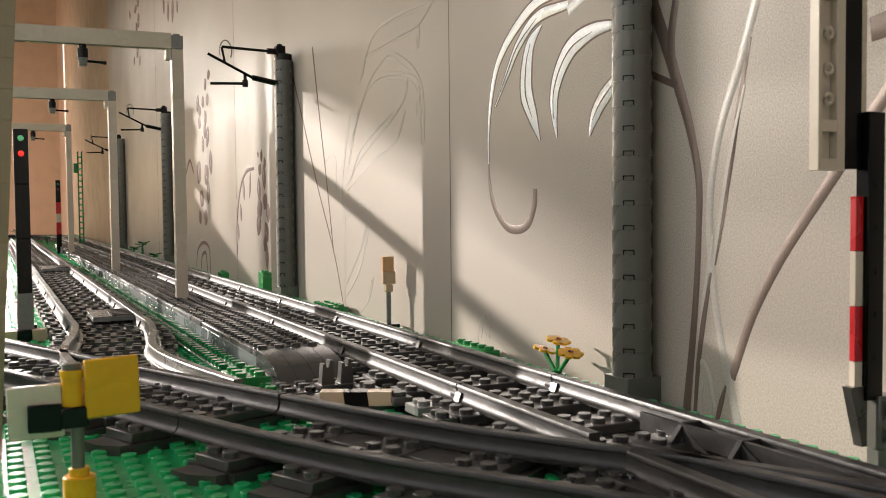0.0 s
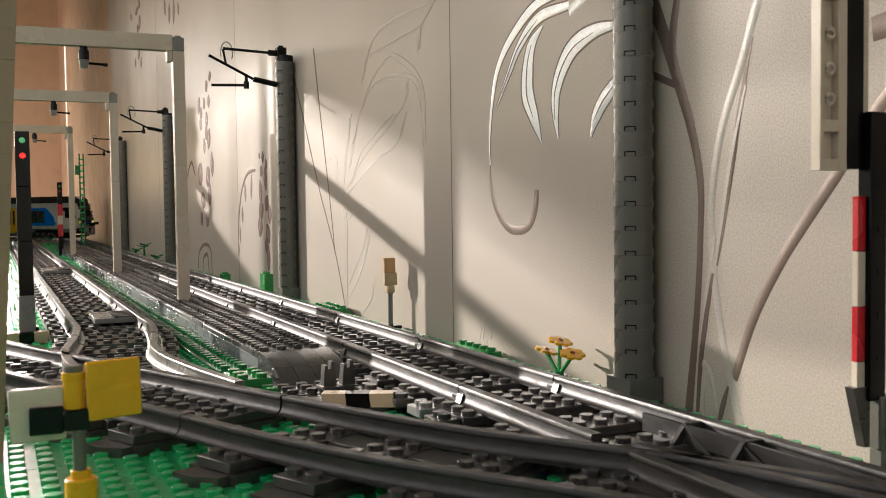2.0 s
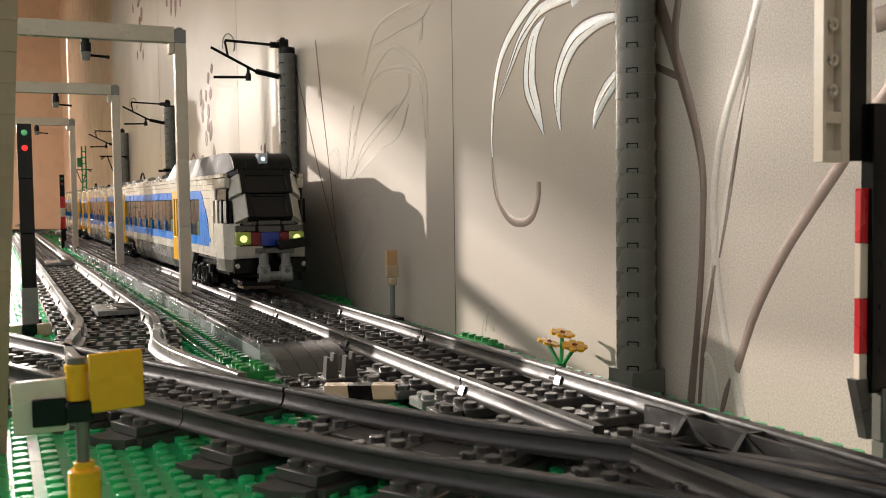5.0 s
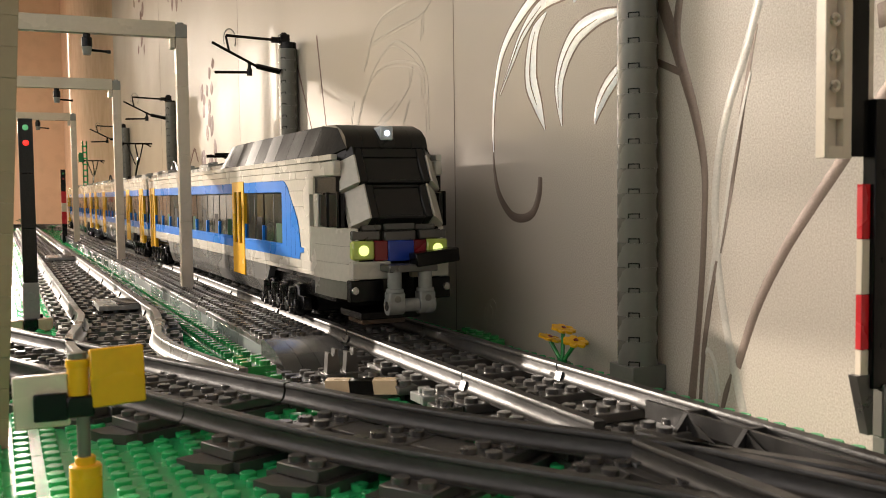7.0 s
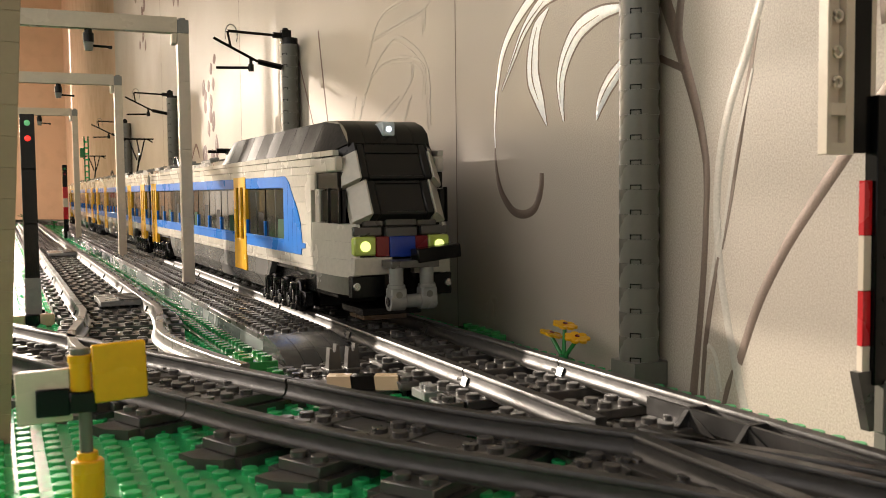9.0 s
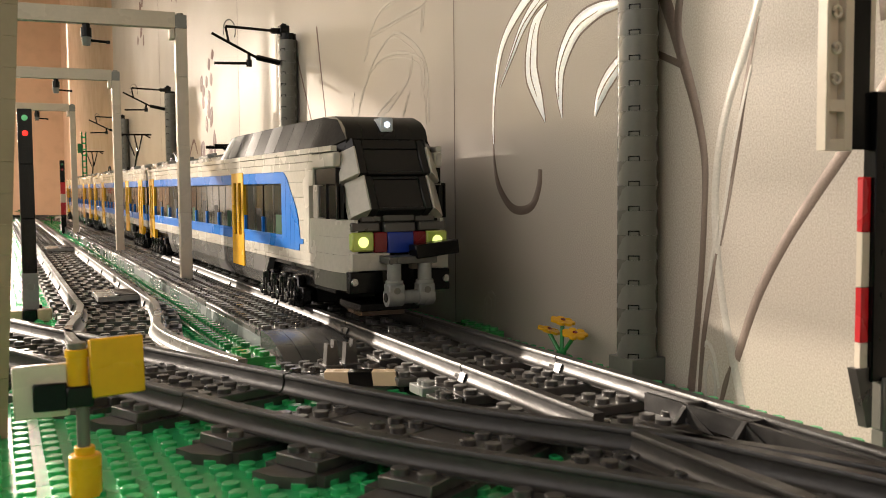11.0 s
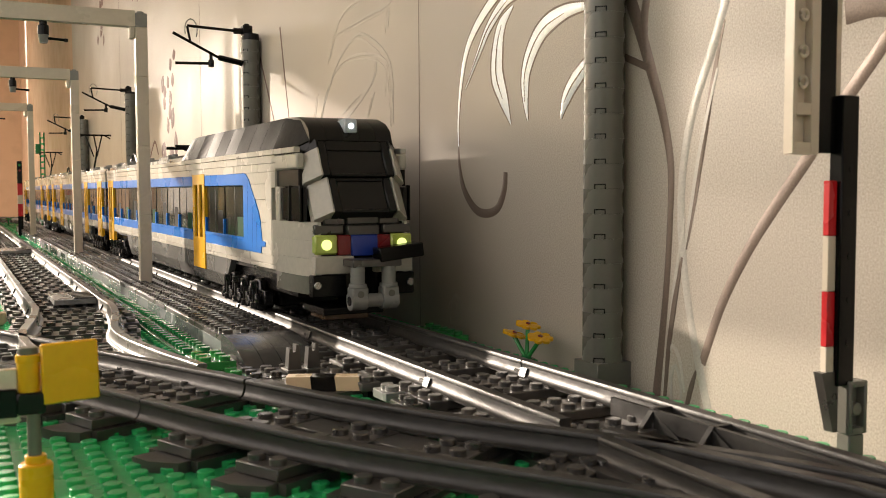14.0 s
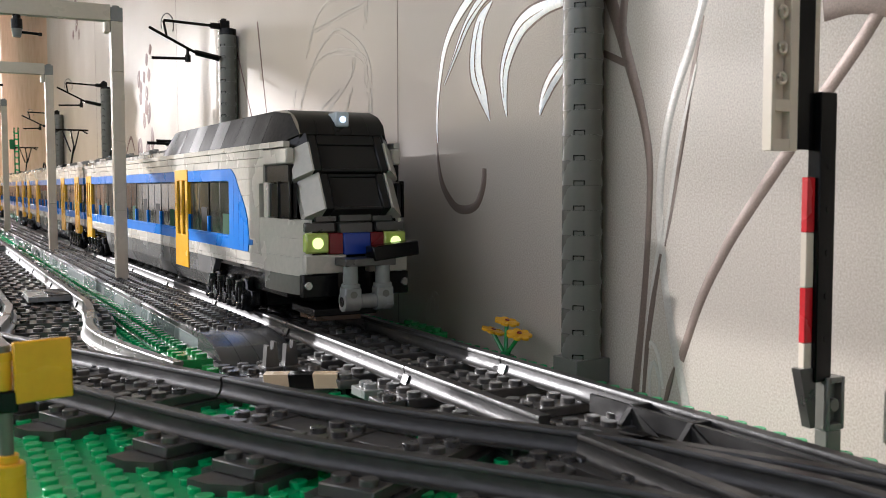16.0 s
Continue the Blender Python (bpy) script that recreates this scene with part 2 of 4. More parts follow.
        return me


def part(name, shape, mat, parent=None, label="", at=None):
    ob = new(name, shape.data(name, mat) if isinstance(shape, Mesh) else shape)
    if parent:
        ob.parent = parent
    if at is not None:
        ob.matrix_basis = at
    if label:
        tagged(ob, label)
    return ob


def thing(name, label, category, group="", kind="", at=None):
    ob = new(name)
    ob.empty_display_size = 0.01
    if at is not None:
        ob.matrix_basis = at
    return tagged(ob, label, category, group, kind)


def place(x, y, z, rz=0, rx=0, ry=0):
    return pose(x * MM, y * MM, z * MM, rx, ry, rz)


def spline(points, step=6.0):
    """A smooth level line through a few plan points."""
    p = [Vector((*q[:2], 0)) for q in points]
    p = [2 * p[0] - p[1]] + p + [2 * p[-1] - p[-2]]
    out = []
    for i in range(1, len(p) - 2):
        n = max(2, int((p[i + 1] - p[i]).length / step))
        for k in range(n):
            t = k / n
            out.append(0.5 * (2 * p[i] + (p[i + 1] - p[i - 1]) * t + (2 * p[i - 1] - 5 * p[i] + 4 * p[i + 1] - p[i + 2]) * t * t
                              + (3 * p[i] - p[i - 1] - 3 * p[i + 1] + p[i + 2]) * t ** 3))
    return out + [p[-2]]


# ---- room ----
WALL_X = 64.0
FAR_Y = 3550.0
PAPER_END = 1872.0
wall_east = tagged(part("wall_east", Mesh().box(WALL_X, -1400, -750, WALL_X + 150, PAPER_END, 1750, 1), WALLPAPER),
                   "cream wallpapered wall with embossed and foil branches", "wall", kind="structure")
tagged(part("wall_east_painted", Mesh().box(WALL_X, PAPER_END, -750, WALL_X + 150, FAR_Y, 1750, 1), PEACH),
       "plain peach wall beside the layout", "wall", kind="structure")
# the slot west of the visible part is added for the glare lamp
tagged(part("wall_north", Mesh().box(-138, FAR_Y, -750, WALL_X + 150, FAR_Y + 150, 1750, 1).box(-750, FAR_Y, -750, -262, FAR_Y + 150, 1750, 1).box(-262, FAR_Y, -750, -138, FAR_Y + 150, 80, 1).box(-262, FAR_Y, 820, -138, FAR_Y + 150, 1750, 1), PEACH),
       "plain peach painted end wall of the room", "wall", kind="structure")
# unseen wall; its opening is added to hold the south fill lamp
south = Mesh().box(-750, -1550, -750, -650, -1400, 1750).box(-50, -1550, -750, WALL_X + 150, -1400, 1750)
south.box(-650, -1550, -750, -50, -1400, 0).box(-650, -1550, 1100, -50, -1400, 1750)
tagged(part("wall_south", south, PLASTER), "unseen white plaster wall with an opening added for the fill light", "wall", kind="structure")
west = Mesh().box(-750, -1400, -750, -600, -700, 1750)
# the low opening past 2680 is added for the far wall fill
west.box(-750, -700, -750, -600, 2260, 180).box(-750, 2260, -750, -600, 2680, 1750).box(-750, 3440, -750, -600, FAR_Y, 1750).box(-750, 2680, -750, -600, 3440, -100).box(-750, 2680, 300, -600, 3440, 1750).box(-750, -700, 860, -600, 2260, 1750)
tagged(part("wall_west", west, PLASTER), "white plaster wall with a wide window opening", "wall", kind="structure")
tagged(part("ceiling", Mesh().box(-750, -1550, 1750, 300, FAR_Y + 150, 1850), PLASTER), "white plaster ceiling", "ceiling", kind="structure")
tagged(part("floor", Mesh().box(-750, -1550, -850, 300, FAR_Y + 150, -750), WOOD), "brown wooden floor", "floor", kind="structure")

# an unseen inward open casement, added so that its bars shade the wall
sash = thing("shading_sash", "unseen white sash with crossed bars, placed to shade the wall", "window", kind="structure")
part("stile", Mesh().box(-232, 992, 190, -212, 1008, 860), WHITE, sash)
part("stile", Mesh().box(-578, 992, 190, -562, 1008, 860), WHITE, sash)
part("glazing_bar", Mesh().box(-447, 994, 190, -431, 1006, 860), WHITE, sash)
part("glazing_bar", Mesh().box(-562, 994, 259, -447.1, 1006, 270), WHITE, sash)
# unseen laths, widening upwards, added to fade the sun on the upper wall
blind = Mesh()
for k in range(179):
    h = min(2.4, 0.15 + 0.165 * k)
    blind.box(-562, 997, 306 + 3.0 * k, -447.1, 999, 306 + 3.0 * k + h, 0.07)
    h = min(2.85, 0.15 + 0.25 * k)
    blind.box(-430.9, 997, 306 + 3.0 * k, -232, 999, 306 + 3.0 * k + h, 0.07)
part("blind", blind, FABRIC, sash, "unseen screen of fine laths added to dim the sun on the wall")
# unseen strips added to weaken the sun on turnout, right wall and bright column
net = Mesh()
for k in range(70):
    net.box(-604.3, 690 + 3.0 * k, 182, -604, 690 + 3.0 * k + (2.7 if k < 49 else 1.5), 334, 0.05)
for k in range(66):
    for z0, z1, wide_ in ((334.2, 380, 0.9), (380.1, 425, 1.35), (425.1, 858, 1.85)):
        net.box(-604.3, 860 + 3.0 * k, z0, -604, 860 + 3.0 * k + wide_, z1, 0.05)
for k in range(116):
    net.box(-604.3, 1655 + 3.0 * k, 182, -604, 1655 + 3.0 * k + 0.2 + 0.6 * max(0, math.sin(k * 0.16)), 858, 0.05)
# unseen screen added to end the sunlit column and keep the far wall shaded
shade = Mesh()
for k in range(110):
    h = 2.6 if k > 14 else 0.15 + 0.16 * k
    shade.box(-603, 1560, 496 + 3.0 * k, -602, 2014, 496 + 3.0 * k + h, 0.07)
for k in range(187):
    shade.box(-603, 2000 + 12 * math.sin(0.4 * k), 298 + 3.0 * k, -602, 2258, 298 + 3.0 * k + 2.9, 0.07)
tagged(part("window_blind", shade, FABRIC), "unseen lath screen added in the window opening to shade the wall", "blind", kind="structure")
tagged(part("net_curtain", net, FABRIC), "unseen pale strips added in the window opening to dim the sun", "curtain", kind="structure")

# unseen panel added to cast the dark triangle beside the bright column
far_shade_panel = thing("shading_sash", "unseen white sash shape with a solid panel, added to shade the wall", "window", kind="structure")
part("lower_panel", Mesh().box(-598, 1642, 184, -300, 1654, 290), WHITE, far_shade_panel)
part("stile", Mesh().box(-598, 1642, 290.1, -584, 1654, 858), WHITE, far_shade_panel)

table = thing("layout_table", "brown wooden table carrying the toy railway", "table")
part("tabletop", Mesh().box(-590, -420, -30, 63, 2830, -3.3, 1), WOOD, table)
for x in (-560, 20):
    for y in (-380, 2790):
        part("leg", Mesh().box(x - 20, y - 20, -750, x + 20, y + 20, -30, 1), WOOD, table)


# ---- wallpaper print and relief; points are (along the wall, height) ----
PATTERN = {
    "L1": [(58, 173), (87, 173), (112, 162), (128, 148), (135, 130), (138, 111), (137.5, 99)],
    "Bh": [(138, 103), (137, 90), (132, 77), (120, 67), (108, 65), (97, 68), (91, 77), (90, 85)],
    "L1b": [(60, 167), (87, 166), (105, 156), (117, 143), (130, 128)],
    "L2": [(83, 162), (93, 155), (97, 146), (98, 132), (92, 120), (85, 107)],
    "L3": [(23, 152), (40, 152), (56, 148), (66, 140), (72, 129), (72, 117), (70, 108)],
    "L4": [(23, 129), (34, 121), (40, 114), (43, 107)],
    "L0": [(23, 171), (44, 169), (60, 164)],
    "B1": [(4, 167), (-10, 138), (-17, 122), (-24, 105), (-29, 86), (-29, 65), (-27, 37), (-22, -3)],
    "B1b": [(-17, 160), (-13, 140), (-15, 125)],
    "B1c": [(4, 130), (-16, 122)],
}
PATTERN_2 = {
    "B2": [(-56, 134), (-51, 115), (-46, 91), (-41, 67), (-38, 55)],
    "B3": [(-128, 129), (-120, 118), (-106, 102), (-93, 86), (-81, 72), (-69, 57), (-57, 38), (-47, 15)],
    "B4": [(-106, 128), (-118, 129), (-132, 125)],
    "B5": [(-36, 52), (-32, 35), (-29, 18), (-27, -2)],
    "B6": [(-44, 12), (-41, 4), (-39, -3)],
    "E1": [(-59, 148), (-51, 127), (-41, 105), (-36, 85), (-35, 66), (-37, 48), (-41, 29), (-47, 9), (-51, -3)],
    "E2": [(-37, 66), (-32, 42), (-28.5, 17), (-26, -2)],
    "E3": [(-28, 4), (-28, 14), (-31, 19), (-35, 15), (-38, 3)],
    "E4": [(-31, -2), (-30.5, 8), (-33, 12), (-36, 6), (-36, -3)],
    "E5": [(-53, 118), (-45, 92), (-40, 68), (-37, 54)],
    "D1": [(510, 208), (476, 159), (433, 95), (394, 43), (373, 4)],
    "D2": [(440, 205), (426, 154), (408, 94), (395, 45)],
}
RELIEF = {
    "e1": [(367, 90), (324, 115), (276, 132), (249, 146), (245, 157)],
    "e2": [(364, 88), (308, 109), (266, 119), (249, 137)],
    "e3": [(356, 108), (328, 151), (284, 175), (251, 169), (224, 150), (220, 116)],
    "e4": [(350, 124), (317, 157), (275, 163), (231, 154), (228, 135)],
    "e5": [(328, 166), (305, 192), (264, 198), (207, 197)],
    "e6": [(321, 181), (264, 185), (228, 187), (205, 197)],
    "e7": [(363, 69), (336, 80), (314, 78), (303, 69)],
    "e8": [(370, 8), (340, 30), (322, 52), (317, 61)],
    "e9": [(365, 20), (352, 32), (332, 50), (320, 66)],
    "e13": [(334, 3), (318, 14), (309, 29)],
    "e14": [(411, 112), (397, 117), (386, 111), (385, 87)],
    "e15": [(223, 135), (221, 117)],
    "e16": [(353, 95), (334, 116), (301, 129), (270, 138)],
    "e10": [(148, 6), (144, 20), (137, 19), (139, 7)],
    "e11": [(369, -4), (366, 63), (372, 92), (352, 145)],
    "e12": [(228, 173), (226, 186)],
}
VINES = {"v1": [(636, 116), (672, 113), (698, 95), (714, 63), (717, 27)], "v2": [(1009, 120), (976, 139), (950, 121)],
         "v3": [(945, 3), (933, 25), (896, 35), (863, 28), (858, -2)], "v4": [(914, 2), (907, 18), (884, 22), (875, 0)]}


def ribbon(name, points, widths, mat, proud=0.25, step=2.5):
    """A thin raised stroke on the wall whose width runs through the given values."""
    line = spline(points, step)
    n = len(line)
    m = Mesh()
    rows = []
    for i, p in enumerate(line):
        t = (line[min(i + 1, n - 1)] - line[max(i - 1, 0)]).normalized()
        side = Vector((t.y, -t.x, 0))
        u = i / (n - 1) * (len(widths) - 1)
        k = min(int(u), len(widths) - 2)
        w = (widths[k] + (widths[k + 1] - widths[k]) * (u - k)) / 2
        rows.append((p + side * w, p - side * w))
    vs, fs = [], []
    for a, b in rows:
        for q, d in ((a, 0.1), (a * 0.9 + b * 0.1, -proud), (b * 0.9 + a * 0.1, -proud), (b, 0.1)):
            vs.append((WALL_X + d, q.x, q.y))
    for i in range(n - 1):
        for j in range(3):
            fs.append((4 * i + j, 4 * i + j + 1, 4 * i + j + 5, 4 * i + j + 4))
    m.add(vs, fs)
    return part(name, m, mat, wall_east)


W1 = {"L1": (2, 5, 6, 5.5, 4.2, 2.4, 1.2), "Bh": (1.4, 3.0, 4.6, 5.2, 5.0, 5.0, 5.6, 4.6), "L1b": (4, 6, 6.2, 4.4, 1), "L2": (1, 8, 11.5, 12, 8, 0.5),
      "L3": (3, 6, 9, 10, 9, 6.5, 0.8), "L4": (6, 8, 7, 1), "L0": (4, 5, 5), "B1": (7, 7, 6, 4.5, 3.6, 3.6, 4, 5), "B1b": (4, 5, 4), "B1c": (3, 3)}
for k, pts in PATTERN.items():
    ribbon("foil_leaf" if k[0] == "L" else "printed_branch", pts, W1[k], SILVER if k[0] == "L" else BROWNFOIL, (0.08 if k[0] == "L" else 0.06) + 0.015 * list(PATTERN).index(k))
for k in ("L1", "L1b", "L2", "L3", "L4"):
    ribbon("leaf_outline", PATTERN[k], [w * 1.12 + 1.3 for w in W1[k]], BROWNFOIL, 0.06)
for k, a, b in (("L1b", 1, 5), ("L2", 1, 5), ("L3", 1, 6), ("L4", 0, 3)):
    ribbon("leaf_vein", [(y + 0.6, z - 0.4) for y, z in PATTERN[k][a:b]], (0.2, 0.8, 0.9, 0.2), BROWNFOIL, 0.3)
for k, pts in PATTERN_2.items():
    if k[0] == "B":
        ribbon("printed_branch", pts, {"B2": (1, 2.6, 3.2, 2.4, 1), "B3": (5, 5.2, 5, 4.6, 4), "B4": (8, 9, 8), "B5": (1.5, 3, 2.6, 2), "B6": (1, 3, 2)}[k], BROWNFOIL, 0.07 + 0.02 * int(k[1]))
    elif k[0] == "E":
        ribbon("embossed_branch", pts, (5, 4.6, 4.2, 4, 4.4) if k == "E1" else (1.2, 2.0, 2.0, 1.2), PALEPRINT, 0.13 + 0.012 * int(k[1]))
    else:
        ribbon("printed_line", pts, (3.0, 2.0, 1.6, 1.0), MAROON, 0.2)
for pts in RELIEF.values():
    ribbon("embossed_line", pts, (0.5, 1.9, 2.0, 0.5), EMBOSS, 0.19)
    ribbon("embossed_line", [(a + 4, b - 2.5) for a, b in pts], (0.3, 1.0, 1.0, 0.3), EMBOSS, 0.12)
for pts in VINES.values():
    ribbon("printed_line", pts, (3, 5, 5, 3), MAROON, 0.2)
    ribbon("embossed_line", [(a + 7, b + 3) for a, b in pts], (2, 3, 3, 2), EMBOSS, 0.16)
# printed blossoms: centre along the wall, height, half length, half height
PETALS = [(904, 196, 14, 8), (871, 186, 13, 9), (860, 162, 15, 12), (888, 155, 12, 10), (844, 131, 14, 15), (916, 122, 22, 13), (870, 117, 20, 11), (861, 95, 16, 13),
          (902, 89, 21, 10), (914, 66, 13, 8), (879, 66, 15, 9), (847, 234, 13, 6), (868, 225, 12, 7), (916, 207, 13, 10), (884, 206, 12, 7), (857, 206, 13, 8), (907, 183, 14, 7), (875, 170, 14, 8)]
SPRAY = [(621, 129, 5, 3), (608, 127, 7, 6), (596, 120, 6, 5), (615, 114, 9, 5), (599, 106, 10, 12), (619, 94, 10, 12), (596, 83, 12, 7), (618, 76, 15, 8), (586, 72, 10, 9),
         (622, 61, 13, 11), (593, 54, 12, 9), (599, 43, 10, 8), (593, 30, 9, 12), (682, 96, 7, 11), (655, 100, 6, 13), (696, 72, 6, 9), (708, 51, 5, 9), (715, 33, 4, 7)]
UPPER = [(1154, 373, 12, 13), (1117, 357, 15, 15), (1080, 353, 14, 18), (1044, 350, 10, 9), (1418, 431, 22, 9), (1449, 422, 28, 7), (1417, 397, 22, 11), (1441, 386, 22, 7),
         (1434, 350, 27, 9), (1479, 337, 14, 8), (1410, 328, 11, 9)]
for i, (y, z, a, b) in enumerate(PETALS + SPRAY + UPPER):
    lean = 0.4 * math.sin(i * 2.3)
    ribbon("printed_petal", [(y + a * lean, z + b), (y, z), (y - a * lean, z - b)], (0.3 * a, 1.25 * a, 1.6 * a, 1.3 * a, 0.3 * a), MAROON, 0.05 + 0.012 * (i % 7), 2)
    if b > 8:
        ribbon("petal_vein", [(y + 0.7 * a * lean, z + 0.7 * b), (y + 0.15 * a, z), (y - 0.7 * a * lean, z - 0.6 * b)], (0.2, 0.12 * a, 0.2), EMBOSS, 0.17, 3)
for y in (185, 715, 1245):
    part("paper_seam", Mesh().box(WALL_X - 0.12, y - 0.35, -40, WALL_X + 0.05, y + 0.35, 900, 0.02), BROWNFOIL, wall_east)

# ---- baseplates ----
for y0 in range(-256, 2816, 256):
    for x0 in (-588.5, -452.5, -196.5):
        bp = thing("baseplate", "green studded plastic baseplate on the table", "baseplate", "baseplates under the railway")
        part("plate", Mesh().box(x0, y0, -3.2, x0 + (136 if x0 < -500 else 256), y0 + 256, 0, 0.3), GREEN, bp)
        if x0 < -300 and y0 > 600 or x0 < -500:
            continue
        n = 14 if y0 < 256 else 8 if y0 < 900 else 6
        m = Mesh().studs([x for x in np.arange(x0 + 4, x0 + 256, 8) if x > -240], np.arange(y0 + 4, y0 + 256, 8), 0, n)
        tagged(part("studs", m, GREEN, bp), kind="stuff")

# ---- tracks ----
RAIL_TOP = 12.8
BED = 3.2
SLEEPER_TOP = BED + 3.2
HALF_RAIL = [(4.0, 0), (4.0, 0.5), (3.3, 0.7), (2.6, 1.3), (2.1, 2.4), (1.85, 3.6), (1.75, 4.7), (2.05, 5.0), (2.05, 5.9), (1.7, 6.4)]
RAIL_PROFILE = HALF_RAIL + [(-u, w) for u, w in reversed(HALF_RAIL)]
sl = Mesh().box(-32, -8, BED, 32, 8, SLEEPER_TOP, 0.3)
SLEEPER = sl.studs((-28, -12, -4, 4, 12, 28), (-4, 4), SLEEPER_TOP).data("sleeper", DKGREY)
STRAIGHT_RAIL = Mesh().sweep([(0, 0.45, SLEEPER_TOP), (0, 127.55, SLEEPER_TOP)], RAIL_PROFILE).data("rail", RAIL)
JOINT = Mesh().box(-2.6, -4.5, SLEEPER_TOP + 0.6, 2.6, 4.5, SLEEPER_TOP + 2.6, 0.3).box(-1.9, -3, SLEEPER_TOP + 2.4, 1.9, 0.2, SLEEPER_TOP + 4.6, 0.5).add(
    [(u, y, SLEEPER_TOP + w) for y in (-4.8, -0.6) for u, w in ((-3.7, 0.7), (-2.5, 3.9), (2.5, 3.9), (3.7, 0.7))],
    [(0, 1, 2, 3), (7, 6, 5, 4), (0, 4, 5, 1), (1, 5, 6, 2), (2, 6, 7, 3), (3, 7, 4, 0)]).data("joint", RAIL)
BEDPLATE = Mesh().box(-32, 0.1, 0, 32, 127.9, BED, 0.2).studs((-28, -12, -4, 4, 12, 28), [y for s in range(4) for y in (32 * s + 12, 32 * s + 20)], BED, 8).data("bed", BROWNBLACK)


def straight_track(x, y, rz=0):
    tr = thing("straight_track", "dark grey plastic straight track piece on black plates", "toy track", "track pieces", at=place(x, y, 0, rz))
    part("bed", BEDPLATE, BROWNBLACK, tr, "black studded ballast plate")
    for s in (-20, 20):
        part("rail", STRAIGHT_RAIL, RAIL, tr, at=place(s, 0, 0))
        part("joint", JOINT, RAIL, tr, at=place(s, 0, 0))
    for k in range(4):
        part("sleeper", SLEEPER, DKGREY, tr, at=place(0, 32 * k, 0))
    return tr


for k in range(17):
    straight_track(0, 128 * k + 0.0)
for k in range(14):
    straight_track(-112, 290 + 128 * k)
for k in range(9):
    straight_track(-201, 480 + 128 * k)


def offset_line(line, d):
    out = []
    for i, p in enumerate(line):
        t = (line[min(i + 1, len(line) - 1)] - line[max(i - 1, 0)]).normalized()
        out.append(p + Vector((t.y, -t.x, 0)) * d)
    return out


BED_PIECE = Mesh().prism([(-32, -12), (32, -12), (32, -8), (40, -8), (40, 0), (36, 8), (32, 8), (32, 11), (-32, 11), (-32, 8), (-36, 8), (-40, 0), (-40, -8), (-32, -8)], 0.05, BED - 0.02)
BED_PIECE = BED_PIECE.data("bed", DKGREY)
DECK = Mesh().box(-16, 8.1, BED, -4, 23.9, SLEEPER_TOP - 0.3, 0.25).box(6, 8.1, BED, 16, 23.9, SLEEPER_TOP - 0.3, 0.25).data("deck", DKGREY)


def curved_track(points, name, label, sides=(-20, 20), bed=True, first=8, pitch=32, rail=RAIL):
    line = spline(points)
    tr = thing(name, label, "toy track", "track pieces")
    for s in sides:
        part("rail", Mesh().sweep([(p.x, p.y, SLEEPER_TOP) for p in offset_line(line, s)], RAIL_PROFILE), rail, tr)
    run, nxt = 0.0, first
    for i in range(1, len(line)):
        t = line[i] - line[i - 1]
        run += t.length
        if run >= nxt:
            at = place(line[i].x, line[i].y, 0, math.degrees(math.atan2(t.y, t.x)) - 90)
            part("sleeper", SLEEPER, DKGREY, tr, at=at)
            if bed:
                part("bed", BED_PIECE, DKGREY, tr, at=at)
            if name == "turnout_branch" and line[i].y > -70:
                part("deck", DECK, DKGREY, tr, at=at)
            nxt += pitch
    return tr


# the far bend that leads onto the running line
BEND_Y = 2176.0
bend = [(-320 + 320 * math.sin(a), BEND_Y + 320 * math.cos(a)) for a in np.linspace(math.pi / 2, 0, 9)]
curved_track(bend, "curved_track", "dark grey plastic curved track piece")
back_bend = [(-320 - 215 * math.sin(a), BEND_Y + 105 + 215 * math.cos(a)) for a in np.linspace(0, math.pi / 2, 8)]
curved_track(back_bend, "curved_track", "dark grey plastic curved track piece")
for k in range(18):
    straight_track(-535, BEND_Y + 105 - 128 * (k + 1))
# the turnout before the camera
curved_track([(-101, 4), (-86, -32), (-66, -72), (-44, -106), (-22, -140), (-6, -175), (2, -215), (4, -260)], "turnout_branch",
             "dark grey plastic turnout branch joining the running line", first=29)
curved_track([(-250, 368), (-218, 287), (-190, 218), (-164, 154), (-144, 106), (-123, 56), (-101.3, 5)], "curved_track", "dark grey plastic curved track leading to the turnout", first=20)
curved_track([(-112, 290), (-112, 262), (-117, 215), (-124, 170), (-124, 130), (-118, 85), (-110, 44)], "crossover_track",
             "dark grey plastic track with pale grey snaking rails", first=20, bed=False, rail=MASTGREY)
main_end = thing("turnout_main", "dark grey plastic turnout on the running line", "toy track", "track pieces")
part("rail", Mesh().sweep([(20, -0.4, SLEEPER_TOP), (20, -150, SLEEPER_TOP), (19, -300, SLEEPER_TOP)], RAIL_PROFILE), RAIL, main_end)
part("rail", Mesh().sweep([(-20, -0.4, SLEEPER_TOP), (-20, -86, SLEEPER_TOP)], RAIL_PROFILE), RAIL, main_end)
part("rail", Mesh().sweep([(-22, -107, SLEEPER_TOP), (-22.5, -150, SLEEPER_TOP), (-23, -300, SLEEPER_TOP)], RAIL_PROFILE), RAIL, main_end)
part("rail_shoe", Mesh().box(-26.5, -112, SLEEPER_TOP - 2, -17, -106.5, SLEEPER_TOP + 1.6, 0.4), DKGREY, main_end)
for k in range(3):
    part("sleeper", SLEEPER, DKGREY, main_end, at=place(0, -16 - 32 * k, 0))
part("bed", Mesh().box(-32, -300, 0, 32, -0.2, BED, 0.2), BROWNBLACK, main_end)
